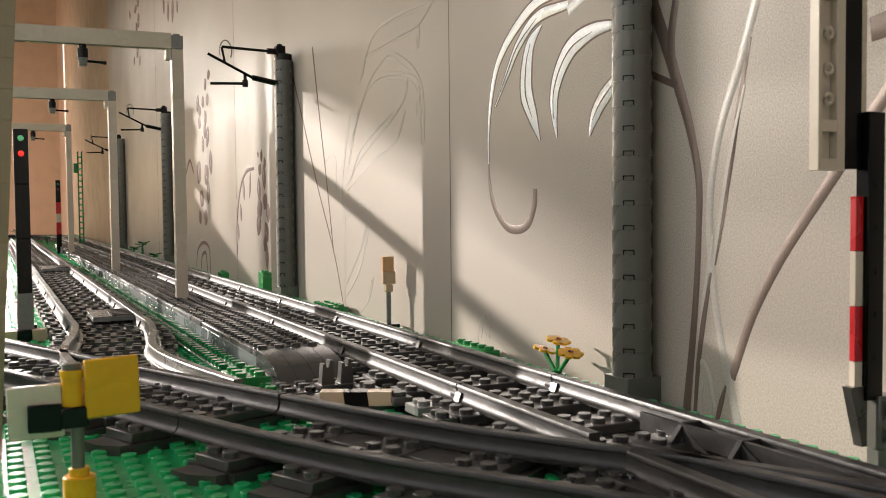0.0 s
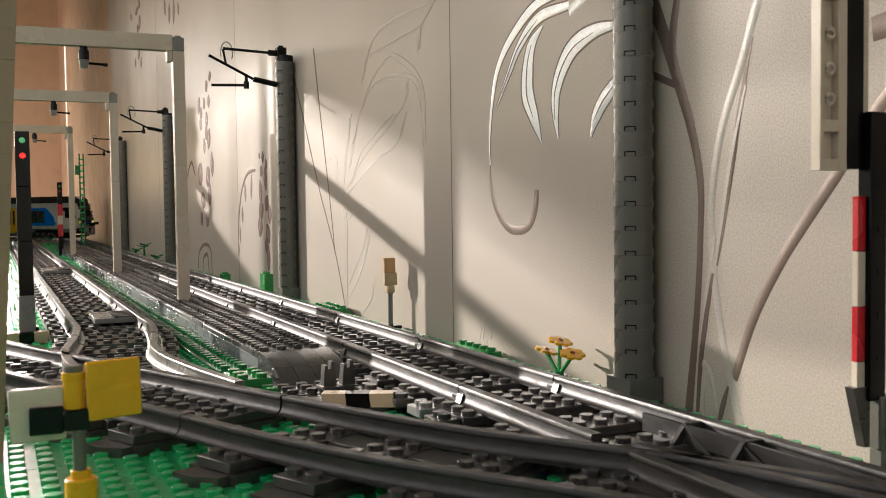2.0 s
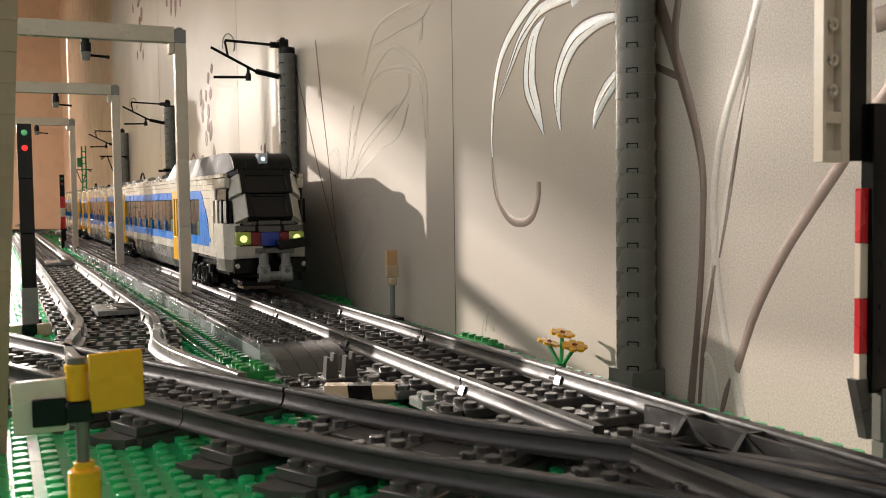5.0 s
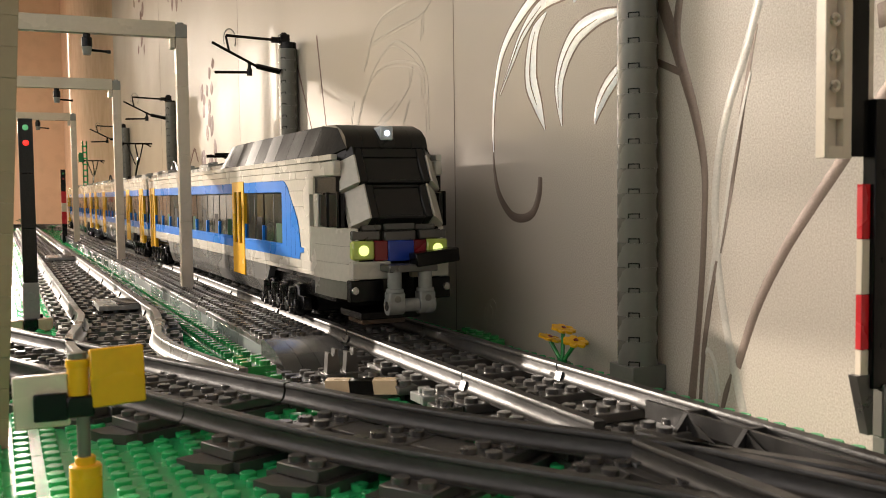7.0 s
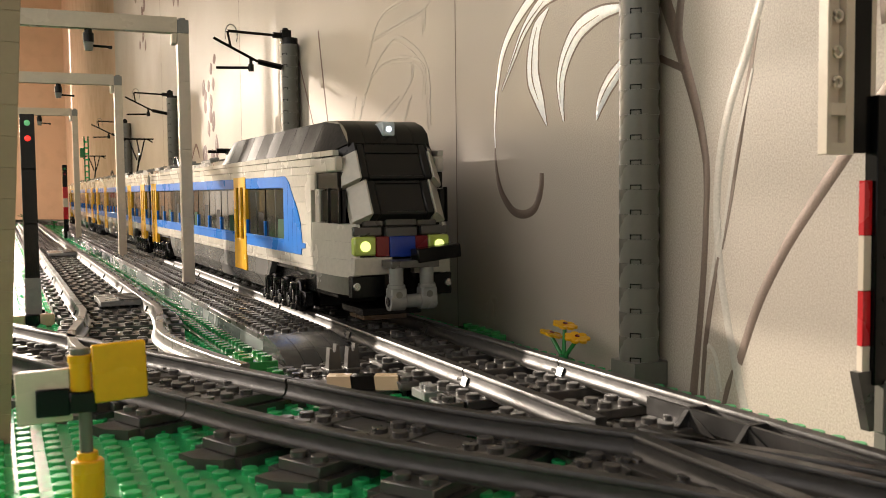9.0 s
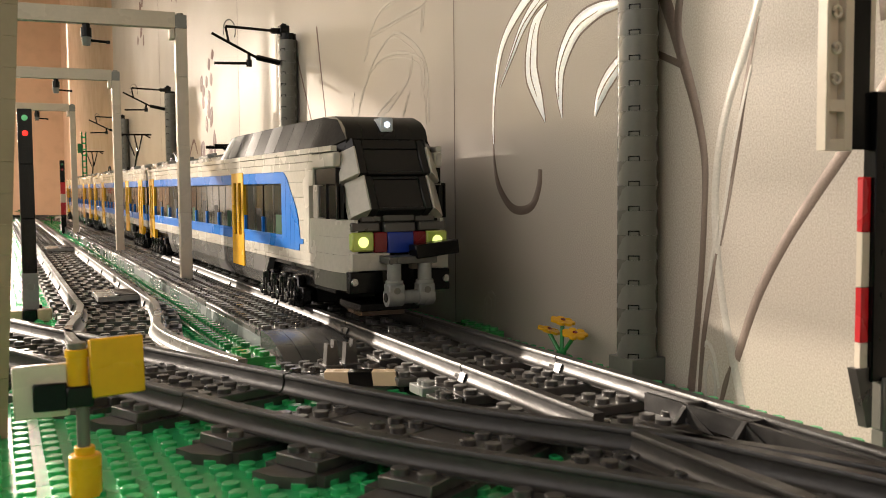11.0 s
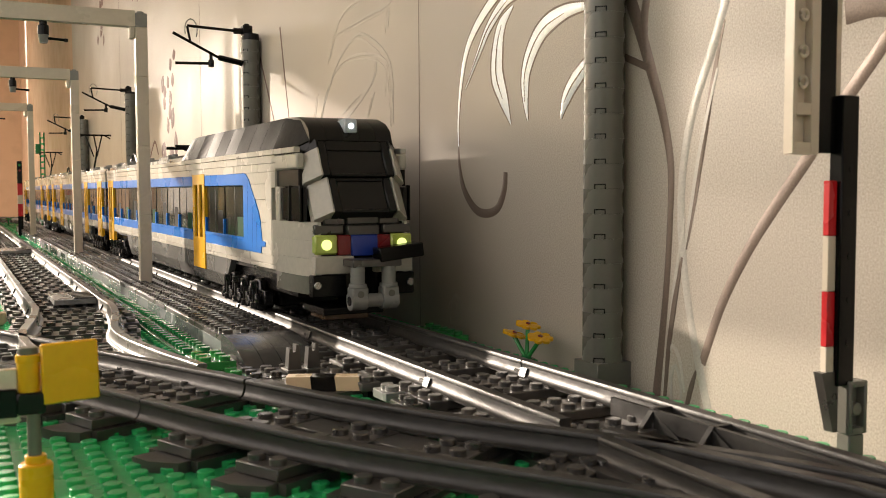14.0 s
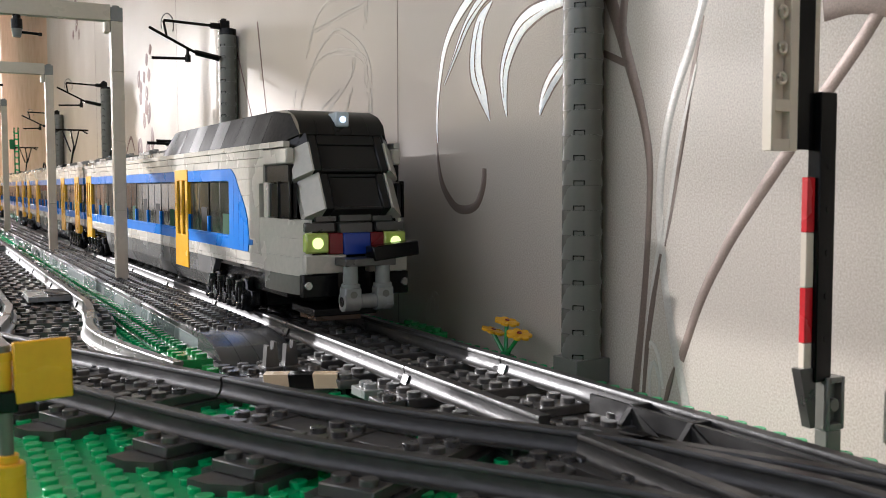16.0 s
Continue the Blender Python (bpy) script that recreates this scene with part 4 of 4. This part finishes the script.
def flank(c, s, y0, y1, doors, cab):
    end = 45 if cab else y0
    rng = random.Random(7 + int(cab))
    for z0, z1, out, start in ((37, 39.2, 0, end), (39.3, 44, 0.05, end), (86, 90.2, 0, end), (90.3, 94.2, 0.1, end), (94.3, 97, 0.7, 14 if cab else y0)):
        y = start
        while y < y1 - 1:
            nxt = min(y1, y + rng.choice((24, 32, 48, 64)))
            part("wall_panel", side_box(Mesh(), s, y, z0, nxt - 0.12, z1, out + rng.uniform(-0.06, 0.06), 3, 0.18), TRAINWHITE, c)
            y = nxt
    stops = sorted(doors)
    b0 = 72 if cab else y0
    segs, a = [], b0
    for d in stops:
        segs.append((a, d))
        a = d + 33
    segs.append((a, y1))
    for i, (a, b) in enumerate(segs):
        if b - a < 4:
            continue
        first = cab and i == 0
        part("blue_band", side_box(Mesh(), s, a + (30 if first else 0), 79.5, b, 86, 0.05, 3), BLUE, c)
        part("blue_band", side_box(Mesh(), s, a, 44, b, 50, 0.05, 3), BLUE, c)
        w0 = a + 32 if first else a + 5
        if first:
            edge = [(103.9, 86), (99, 85.6), (93, 82.5), (87, 77), (80, 70.5), (75, 65.5), (71.5, 60), (69.5, 53), (69, 50.6), (62.5, 50.4), (63, 48), (69.8, 47.6), (70.8, 44.2), (103.9, 44.2)]
            part("blue_panel", Mesh().prism(edge, s * (HALF + 0.45), s * 25, m=Matrix(((0, 0, 1, 0), (1, 0, 0, 0), (0, 1, 0, 0), (0, 0, 0, 1)))), BLUE, c, "blue curved window surround")
            for y_, z0_, z1_ in ((86, 44.5, 75), (95, 50, 83), (78, 44.5, 60)):
                part("panel_joint", side_box(Mesh(), s, y_, z0_, y_ + 0.35, z1_, 0.5, 0.6, 0.05), DKBLUE, c)
        n = max(1, round((b - w0) / 43))
        step = (b - w0) / n
        for k in range(n):
            u = w0 + step * k
            win = part("window", side_box(Mesh(), s, u + 1.5, 50.5, u + step - 1.5, 79, -1.2, 1.5), SIDEGLASS, c)
            part("mullion", side_box(Mesh(), s, u + step * 0.5, 50.5, u + step * 0.5 + 0.8, 79, -1.0, 0.8), DKGREY, win)
            part("seat_shape", side_box(Mesh(), s, u + step * 0.12, 50.6, u + step * 0.4, 62 + 3 * (k % 3), -1.15, 0.6, 0.1), SEATGREY if k % 3 else SEATGREEN, win)
            part("pillar", side_box(Mesh(), s, u + step - 1.4, 50, u + step + 1.4, 60, 0.02, 2.5), BLUE, c)
        part("sill", side_box(Mesh(), s, w0, 49.4, b, 51, 0.3, 2), BLUE, c)
    for d in stops:
        dr = part("door", side_box(Mesh(), s, d, 80.5, d + 33, 87, 0.5, 3), YELLOW, c, "yellow double door")
        part("door_leaf", side_box(Mesh(), s, d, 27, d + 33, 47, 0.5, 3), YELLOW, dr)
        for u in (0, 13.5, 27):
            part("stile", side_box(Mesh(), s, d + u, 47, d + u + 6, 80.5, 0.5, 3), YELLOW, dr)
        for u in (6, 19.5):
            part("pane", side_box(Mesh(), s, d + u, 47, d + u + 7.5, 80.5, -0.8, 1.2), SIDEGLASS, dr)
    sk0, sk1 = (134, y1 - 120) if cab else (y0 + 120, y1 - 120)
    turn = Matrix(((0, 0, 1, 0), (1, 0, 0, 0), (0, 1, 0, 0), (0, 0, 0, 1)))
    part("skirt", Mesh().prism([(sk0 + 9, 27.1), (sk1 - 9, 27.1), (sk1, 36.9), (sk0, 36.9)], s * 27.8, s * 24, m=turn), SKIRT, c, "smooth grey skirt panels")
    low = [(x, y, z) for x, z in ((27.6, 27), (24.4, 19)) for y in (sk0 + (9 if z > 20 else 2), sk1 - (9 if z > 20 else 2))]
    low = [(s * x, y, z) for x, y, z in low] + [(s * (x - 4), y, z) for x, y, z in low]
    part("skirt", Mesh().add(low, [(0, 1, 3, 2), (4, 6, 7, 5), (0, 4, 5, 1), (2, 3, 7, 6), (0, 2, 6, 4), (1, 5, 7, 3)]), SKIRT, c)
    for y in np.arange(sk0 + 40, sk1 - 20, 48):
        part("skirt_joint", side_box(Mesh(), s, y, 27.4, y + 0.5, 36.6, -0.15, 0.6), BLACK, c)
    if cab:
        # stepped cream panels behind the cab
        for y0_, z0_, y1_, z1_, o in ((62, 44, 80, 60, 0.1), (60, 60, 86, 72, 0.0), (52, 44, 63, 86, 0.25), (62, 72, 92, 80, 0.15), (62, 80, 103, 86, 0.05), (45, 44, 53, 62, 0.0), (45, 78, 53, 86, 0.3)):
            part("cream_panel", side_box(Mesh(), s, y0_, z0_, y1_, z1_, o, 3), TRAINWHITE, c)
        part("cab_window", side_box(Mesh(), s, 8, 62.5, 41, 78, -0.6, 3), TINT, c)
        part("cab_frame", side_box(Mesh(), s, 38, 62, 45, 78.5, 0.2, 3), TRAINWHITE, c)
        for y in (8, 24):
            part("cab_frame", side_box(Mesh(), s, y, 62, y + 1.6, 79, 0.1, 2), BLACK, c)
        part("cab_header", side_box(Mesh(), s, 12, 78.5, 46, 86.5, -0.8, 3), BLACK, c)
        part("cab_header", side_box(Mesh(), s, 12, 86.6, 46, 94, 0.2, 4, 0.8), TRAINWHITE, c)


def bogie(c, y):
    part("bogie_frame", Mesh().box(-17, y - 34, 15, 17, y + 34, 24, 0.6), BLACK, c)
    for s in (-1, 1):
        fr = Mesh().box(s * 21, y - 38, 16, s * 26, y + 38, 24, 0.5)
        for u in (-26, 0, 26):
            fr.box(s * 22, y + u - 5, 12.5, s * 27, y + u + 5, 30, 1.2)
        for u in (-14, 13):
            fr.cyl(0, 0, 0, 2.5, 4.5, 14, m=Matrix.Translation((s * 25.5, y + u, 20)) @ Matrix.Rotation(radians(90 * s), 4, "Y"))
        part("side_frame", fr, GLOSSBLACK, c)
        for u in (-31, -13, 5, 23):
            sp = Mesh().cyl(s * 27.4, y + u + 4, 14, 17.5, 3.4, 14, 0.5).cyl(s * 27.4, y + u + 4, 17.5, 25, 2.3, 12, 0.3).cyl(s * 27.4, y + u + 4, 25, 28.5, 3.2, 14, 0.5)
            sp.box(s * 25.5, y + u + 7.4, 20, s * 29.6, y + u + 9.4, 28.5, 0.5).box(s * 26, y + u - 1.4, 13.5, s * 29.2, y + u + 1.0, 22, 0.5)
            sp.cyl(0, 0, 0, 4.6, 3.1, 14, 0.5, m=Matrix.Translation((s * 25.4, y + u + 12.4, 17.2)) @ Matrix.Rotation(radians(90 * s), 4, "Y"))
            part("spring", sp, GLOSSBLACK, c)
            part("pin", Mesh().cyl(0, 0, 0, 2.2, 1.7, 12, 0.4, m=Matrix.Translation((s * 27, y + u + 9.5, 25 if u % 2 else 17)) @ Matrix.Rotation(radians(90 * s), 4, "Y")), METAL, c)
        for u in (-22, 22):
            w = part("wheel", Mesh().cyl(0, 0, -2, 2, 8.4, 24, 0.4, m=Matrix.Translation((s * 19.5, y + u, 21.3)) @ Matrix.Rotation(radians(90), 4, "Y")), BLACK, c)
            part("rim", Mesh().cyl(0, 0, 0, 1.0, 5.6, 20, 0.3, m=Matrix.Translation((s * 21.6, y + u, 21.3)) @ Matrix.Rotation(radians(90 * s), 4, "Y")), METAL, w)


def nose(c):
    # rounded cream lower front corners in three courses, with a grey course below
    for s in (-1, 1):
        for z0, z1, mat, dx in ((53.6, 62, TRAINWHITE, 0.2), (45.3, 53.5, TRAINWHITE, 0.0), (37, 45.2, TRAINWHITE, 0.0), (28.5, 36.9, MASTGREY, -0.4)):
            out = [(HALF + 0.2 + dx, 46), (HALF + 0.2 + dx, 36), (28.0 + dx, 28), (27.5 + dx, 20), (26.7 + dx, 13), (25.6 + dx, 7), (24.2 + dx, 2.5), (22.4, -0.2), (20.9, -0.6), (20.9, 46)]
            m = Mesh().prism([(s * x, y) for x, y in out], z0, z1)
            part("corner_course", m, mat, c)
    part("front_core", Mesh().box(-20.9, 2, 28, 20.9, 46, 62, 0.3), BLACK, c)
    for s in (-1, 1):
        hl = part("headlight", Mesh().box(s * 13.3, -2.0, 47.2, s * 24.2, 3, 56.2, 0.8), LENS, c, "clear yellow-green headlight block")
        part("lamp", Mesh().cyl(0, 0, 0, 1.0, 2.5, 16, 0.4, m=Matrix.Translation((s * 18.8, -1.9, 51.6)) @ Matrix.Rotation(radians(90), 4, "X")), GLOWYELLOW, hl, "glowing yellow-green lamp")
        part("red_block", Mesh().box(s * 6.6, -1.6, 46.6, s * 13.2, 3, 56, 0.4), DKRED, c)
        part("front_plate", Mesh().box(s * 5.4, -2.2, 38.2, s * 24.4, 3, 46.4, 0.4), TRAINWHITE, c)
        part("cover", Mesh().box(s * 10, -0.6, 56.4, s * 24, 6, 60.8, 0.5), DKGREY, c)
        part("hood", Mesh().box(s * 8.2, 1, 60.4, s * 19, 12, 67.4, 0.8), DKGREY, c)
        part("buffer_box", Mesh().box(s * 9, -1.5, 27.6, s * 25.4, 4, 37.8, 0.4), BLACK, c)
        part("buffer_button", Mesh().cyl(0, 0, 0, 1.2, 1.9, 14, 0.4, m=Matrix.Translation((s * 23.2, -1.4, 33)) @ Matrix.Rotation(radians(90), 4, "X")), METAL, c)
        part("connector", Mesh().cyl(s * 7.6, -12, 34, 42, 3.3, 18).cyl(s * 7.6, -12, 32.6, 34.2, 4.2, 18).box(s * 7.6 - 3.9, -15.6, 25, s * 7.6 + 3.9, -8.4, 32.8, 0.7), GREY, c)
        # darker discs on the surface stand in for the shade inside the holes
        part("connector_hole", Mesh().cyl(0, 0, 0, 0.5, 1.6, 12, 0.1, m=Matrix.Translation((s * 7.6, -15.4, 29.6)) @ Matrix.Rotation(radians(90), 4, "X")), MASTGREY, c)
        part("ring", Mesh().cyl(0, 0, -4, 4, 4.3, 20, 0.6, m=Matrix.Translation((s * 7.6, -12, 26.4)) @ Matrix.Rotation(radians(90), 4, "Y")), GREY, c)
        part("axle_hole", Mesh().cyl(0, 0, 0, 0.4, 2.2, 12, 0.1, m=Matrix.Translation((s * 11.7, -12, 26.4)) @ Matrix.Rotation(radians(90 * s), 4, "Y")), BLACK, c)
    part("blue_block", Mesh().box(-6.5, -2.2, 46.2, 6.5, 3, 56, 0.4), DKBLUE, c)
    part("hood", Mesh().box(-8, -1.0, 55.6, 8, 10, 60.6, 0.6).box(-8, 0, 60.7, 8, 12, 65.4, 0.6), DKGREY, c)
    part("coupler_plate", Mesh().box(-11, -15, 41.8, 13, 0, 45.2, 0.4), DKGREY, c)
    part("bracket", Mesh().box(-11, -6, -3.2, 11, 3, 3.2, 0.5), BLACK, c, at=place(12.8, -10, 48.2, 0, 0, -6))
    part("cross_axle", Mesh().rod((-4, -12, 26.4), (4, -12, 26.4), 3.2, 18), GREY, c)
    part("under_plate", Mesh().box(-20, 0, 19, 10, 30, 22.4, 0.3), BLACK, c)
    part("under_plate", Mesh().box(-18, 4, 16.4, 4, 24, 18.9, 0.3), BROWN, c)
    # two raked windscreen tiers
    for y, z, h, tilt, w, fe in ((-5.0, 66.8, 18.2, -30, 23.4, 15.6), (3.2, 83.6, 18.8, -29, 25.4, 18.0)):
        at = place(0, y, z, 0, tilt)
        part("screen_frame", Mesh().box(-fe, 0, 0, 4 - fe, 15, h, 0.6).box(fe - 4, 0, 0, fe, 15, h, 0.6).box(4 - fe, 0.6, 0, fe - 4, 15, 1.6, 0.3).box(4 - fe, 0.4, h - (5.0 if z > 80 else 1.6), fe - 4, 15, h, 0.3), CABBLACK, c, at=at)
        part("windscreen", Mesh().box(3.9 - fe, 1.2, 1.5, fe - 3.9, 3, h - (4.9 if z > 80 else 1.5), 0.2), TINT, c, "dark raked windscreen glass", at=at)
        for s in (-1, 1):
            out = [(s * (fe + 0.1), -0.4), (s * (fe + 0.9), -0.4), (s * w, 7.5), (s * w, 12), (s * (fe + 0.1), 14)]
            part("cheek", Mesh().prism(out, 0, h if z < 80 else 14.6), TRAINWHITE, c, "cream slanted cheek brick", at=at)
            if z > 80:
                part("cheek", Mesh().prism([(a * 0.985, b + 0.5) for a, b in out], 14.7, 19.5), CABBLACK, c, at=at)
    part("cab_core", Mesh().box(-24, 18, 60, 24, 60, 97, 0.5), BLACK, c)
    # roof brow
    pr = [(13.5, 100.2), (15.5, 105), (21, 109), (31, 112), (50, 112.8), (50, 97), (15, 97)]
    for k in range(5):
        x0 = -21 + 8.4 * k
        m = Mesh().prism(pr, x0 + 0.08, x0 + 8.3, m=Matrix(((0, 0, 1, 0), (1, 0, 0, 0), (0, 1, 0, 0), (0, 0, 0, 1))))
        part("roof_brow", m, CABBLACK, c)
    for s in (-1, 1):
        m = Mesh().add([(s * 21, 14, 100), (s * 26, 22, 97), (s * 21, 50, 112.6), (s * 27.4, 50, 97), (s * 21, 20, 97), (s * 21, 26, 110)],
                       [(0, 1, 4), (0, 5, 1), (5, 2, 3, 1), (0, 4, 2, 5), (4, 1, 3, 2)])
        part("roof_corner", m, ROOF, c)
    tl = part("top_light", Mesh().box(-3.4, 14.2, 103.8, 3.4, 24, 110.8, 0.7), CLEAR, c, "clear roof marker light")
    part("lamp", Mesh().cyl(0, 0, 0, 1.0, 1.5, 14, 0.4, m=Matrix.Translation((0, 14.4, 107.2)) @ Matrix.Rotation(radians(90), 4, "X")), GLOWWHITE, tl, "glowing white lamp")


def roof_run(c, y0, y1, high):
    """Roof between y0 and y1; the high part has sloped sides."""
    if high:
        pr = [(-27.5, 97), (27.5, 97), (21, 112.6), (-21, 112.6)]
        n = round((y1 - y0) / 24)
        for k in range(n):
            a, b = y0 + (y1 - y0) * k / n, y0 + (y1 - y0) * (k + 1) / n - 0.45
            k0 = 0.0 if k < n - 1 else 9.0
            vs = [(x, a, z) for x, z in pr] + [(x, b - (k0 if z > 100 else 0), z - (0.8 if k0 and z > 100 else 0)) for x, z in pr]
            part("roof_slope", Mesh().add(vs, [(3, 2, 1, 0), (4, 5, 6, 7), (0, 1, 5, 4), (1, 2, 6, 5), (2, 3, 7, 6), (3, 0, 4, 7)]), ROOFTILE if k in (3, 5, 7, 8) else ROOF, c)
    else:
        n = round((y1 - y0) / 48)
        for k in range(n):
            a, b = y0 + (y1 - y0) * k / n, y0 + (y1 - y0) * (k + 1) / n - 0.15
            part("roof_plate", Mesh().box(-25, a, 97, 25, b, 100.2, 0.4), GREY if k % 3 else MASTGREY, c)
            if k % 2 == 0:
                part("roof_box", Mesh().box(-15, a + 6, 100.2, 15, b - 6, 104.5, 0.8).studs((-8, 8), (a + 14, a + 30), 104.5, 8), GREY, c)


def pantograph(c, y, up):
    g = part("pantograph_base", Mesh().box(-16, y - 22, 101, 16, y + 22, 103, 0.4).cyl(-12, y - 16, 103, 106, 2, 10).cyl(12, y - 16, 103, 106, 2, 10), ROOF, c, "dark folded pantograph frame")
    if up:
        part("lower_arm", Mesh().rod((0, y + 14, 105), (0, y - 20, 128), 1.2), BLACK, g)
        part("upper_arm", Mesh().rod((0, y - 20, 128), (0, y + 8, 150), 1.0), BLACK, g)
        part("collector", Mesh().rod((-22, y + 8, 150.5), (22, y + 8, 150.5), 1.2).rod((-20, y + 4, 146), (-14, y + 8, 150), 0.9).rod((20, y + 4, 146), (14, y + 8, 150), 0.9), BLACK, g)
        for s in (-1, 1):
            part("strut", Mesh().rod((s * 10, y + 8, 149), (s * 2, y - 4, 122), 0.9), BLACK, g)
    else:
        for s in (-1, 1):
            part("lower_arm", Mesh().rod((s * 9, y - 18, 105), (s * 9, y + 20, 108), 1.1), BLACK, g)
        for u in (-16, 16):
            part("collector", Mesh().rod((-24, y + u, 109), (24, y + u, 109), 1.2), BLACK, g)


def railcar(label, cab):
    c = thing("railcar", label, "toy train", "cars of the train")
    part("core", Mesh().box(-24.5, 46 if cab else 2, 34, 24.5, CAR - 2, 97, 0.4), BROWNBLACK, c)
    part("underframe", Mesh().box(-22, 30, 24.5, 22, CAR - 10, 34, 0.4), BLACK, c)
    doors = (196, 584) if cab else (32, 150, 440, 570)
    for s in (-1, 1):
        flank(c, s, 45 if cab else 2, CAR - 2, doors, cab)
    part("end_wall", Mesh().box(-27.9, CAR - 2, 36, 27.9, CAR - 0.5, 97, 0.3), BLACK, c)
    bogie(c, 112 if cab else 62)
    bogie(c, CAR - 62)
    if cab:
        nose(c)
        roof_run(c, 50.2, 268, True)
        roof_run(c, 268.4, CAR - 4, False)
        pantograph(c, 320, False)
    else:
        roof_run(c, 4, CAR - 4, False)
        pantograph(c, 300, True)
        part("roof_core", Mesh().box(-20, 4, 96.6, 20, CAR - 4, 97.2, 0.1), BLACK, c)
        part("gangway", Mesh().box(-22, -9, 38, 22, 2, 92, 1.0), BLACK, c, "black folded gangway bellows")
        arc = [(0, -34 + 56 * u, 99 + 16 * math.sin(math.pi * u)) for u in np.linspace(0, 1, 14)]
        part("jumper_cable", Mesh().tube(arc, 1.1, 8), BLACK, c)
    return c


cars = [railcar("cream and blue brick-built railcar with a dark driving cab", True),
        railcar("cream and blue brick-built middle car with yellow doors", False),
        railcar("cream and blue brick-built trailing car with yellow doors", False)]

LINE = [Vector((0, y, 0)) for y in np.arange(-400, BEND_Y, 16)]
LINE += [Vector((-320 + 320 * math.cos(a), BEND_Y + 320 * math.sin(a), 0)) for a in np.linspace(0, math.pi / 2, 40)]
LINE += [Vector((-320 - 215 * math.sin(a), BEND_Y + 105 + 215 * math.cos(a), 0)) for a in np.linspace(0.06, math.pi / 2, 28)]
LINE += [Vector((-535, y, 0)) for y in np.arange(BEND_Y + 90, -300, -20)]
CUM = [-400.0]
for a_, b_ in zip(LINE, LINE[1:]):
    CUM.append(CUM[-1] + (b_ - a_).length)


def on_line(s):
    for i in range(1, len(CUM)):
        if CUM[i] >= s:
            return LINE[i - 1].lerp(LINE[i], (s - CUM[i - 1]) / (CUM[i] - CUM[i - 1]))


def car_pose(s, lead):
    a, b = on_line(s + lead), on_line(s + CAR - 62)
    d = (b - a).normalized()
    p = a - d * lead
    return place(p.x, p.y, 0, math.degrees(math.atan2(d.y, d.x)) - 90)


NOSE = [(0, 3330), (0.5, 3010), (1.0, 2690), (1.25, 2528), (1.5, 2378), (1.75, 2258), (2.0, 2090), (2.25, 1940), (2.5, 1790), (2.75, 1635), (3.0, 1475), (3.25, 1330),
        (3.5, 1178), (3.75, 1022), (4.0, 860), (4.2, 727), (4.4, 605), (4.6, 502), (4.8, 418), (5.0, 350), (5.25, 285), (5.5, 236), (5.75, 200), (6.0, 171),
        (6.3, 145), (6.5, 130), (6.7, 119), (6.85, 114), (7.0, 112), (7.2, 112), (15.6, 112), (15.8, 111), (15.9, 106), (16.0, 95)]


def motions():
    for i, c in enumerate(cars):
        walk(c, [(t, car_pose(s + 636 * i, 62 if i else 40)) for t, s in NOSE])


motions()
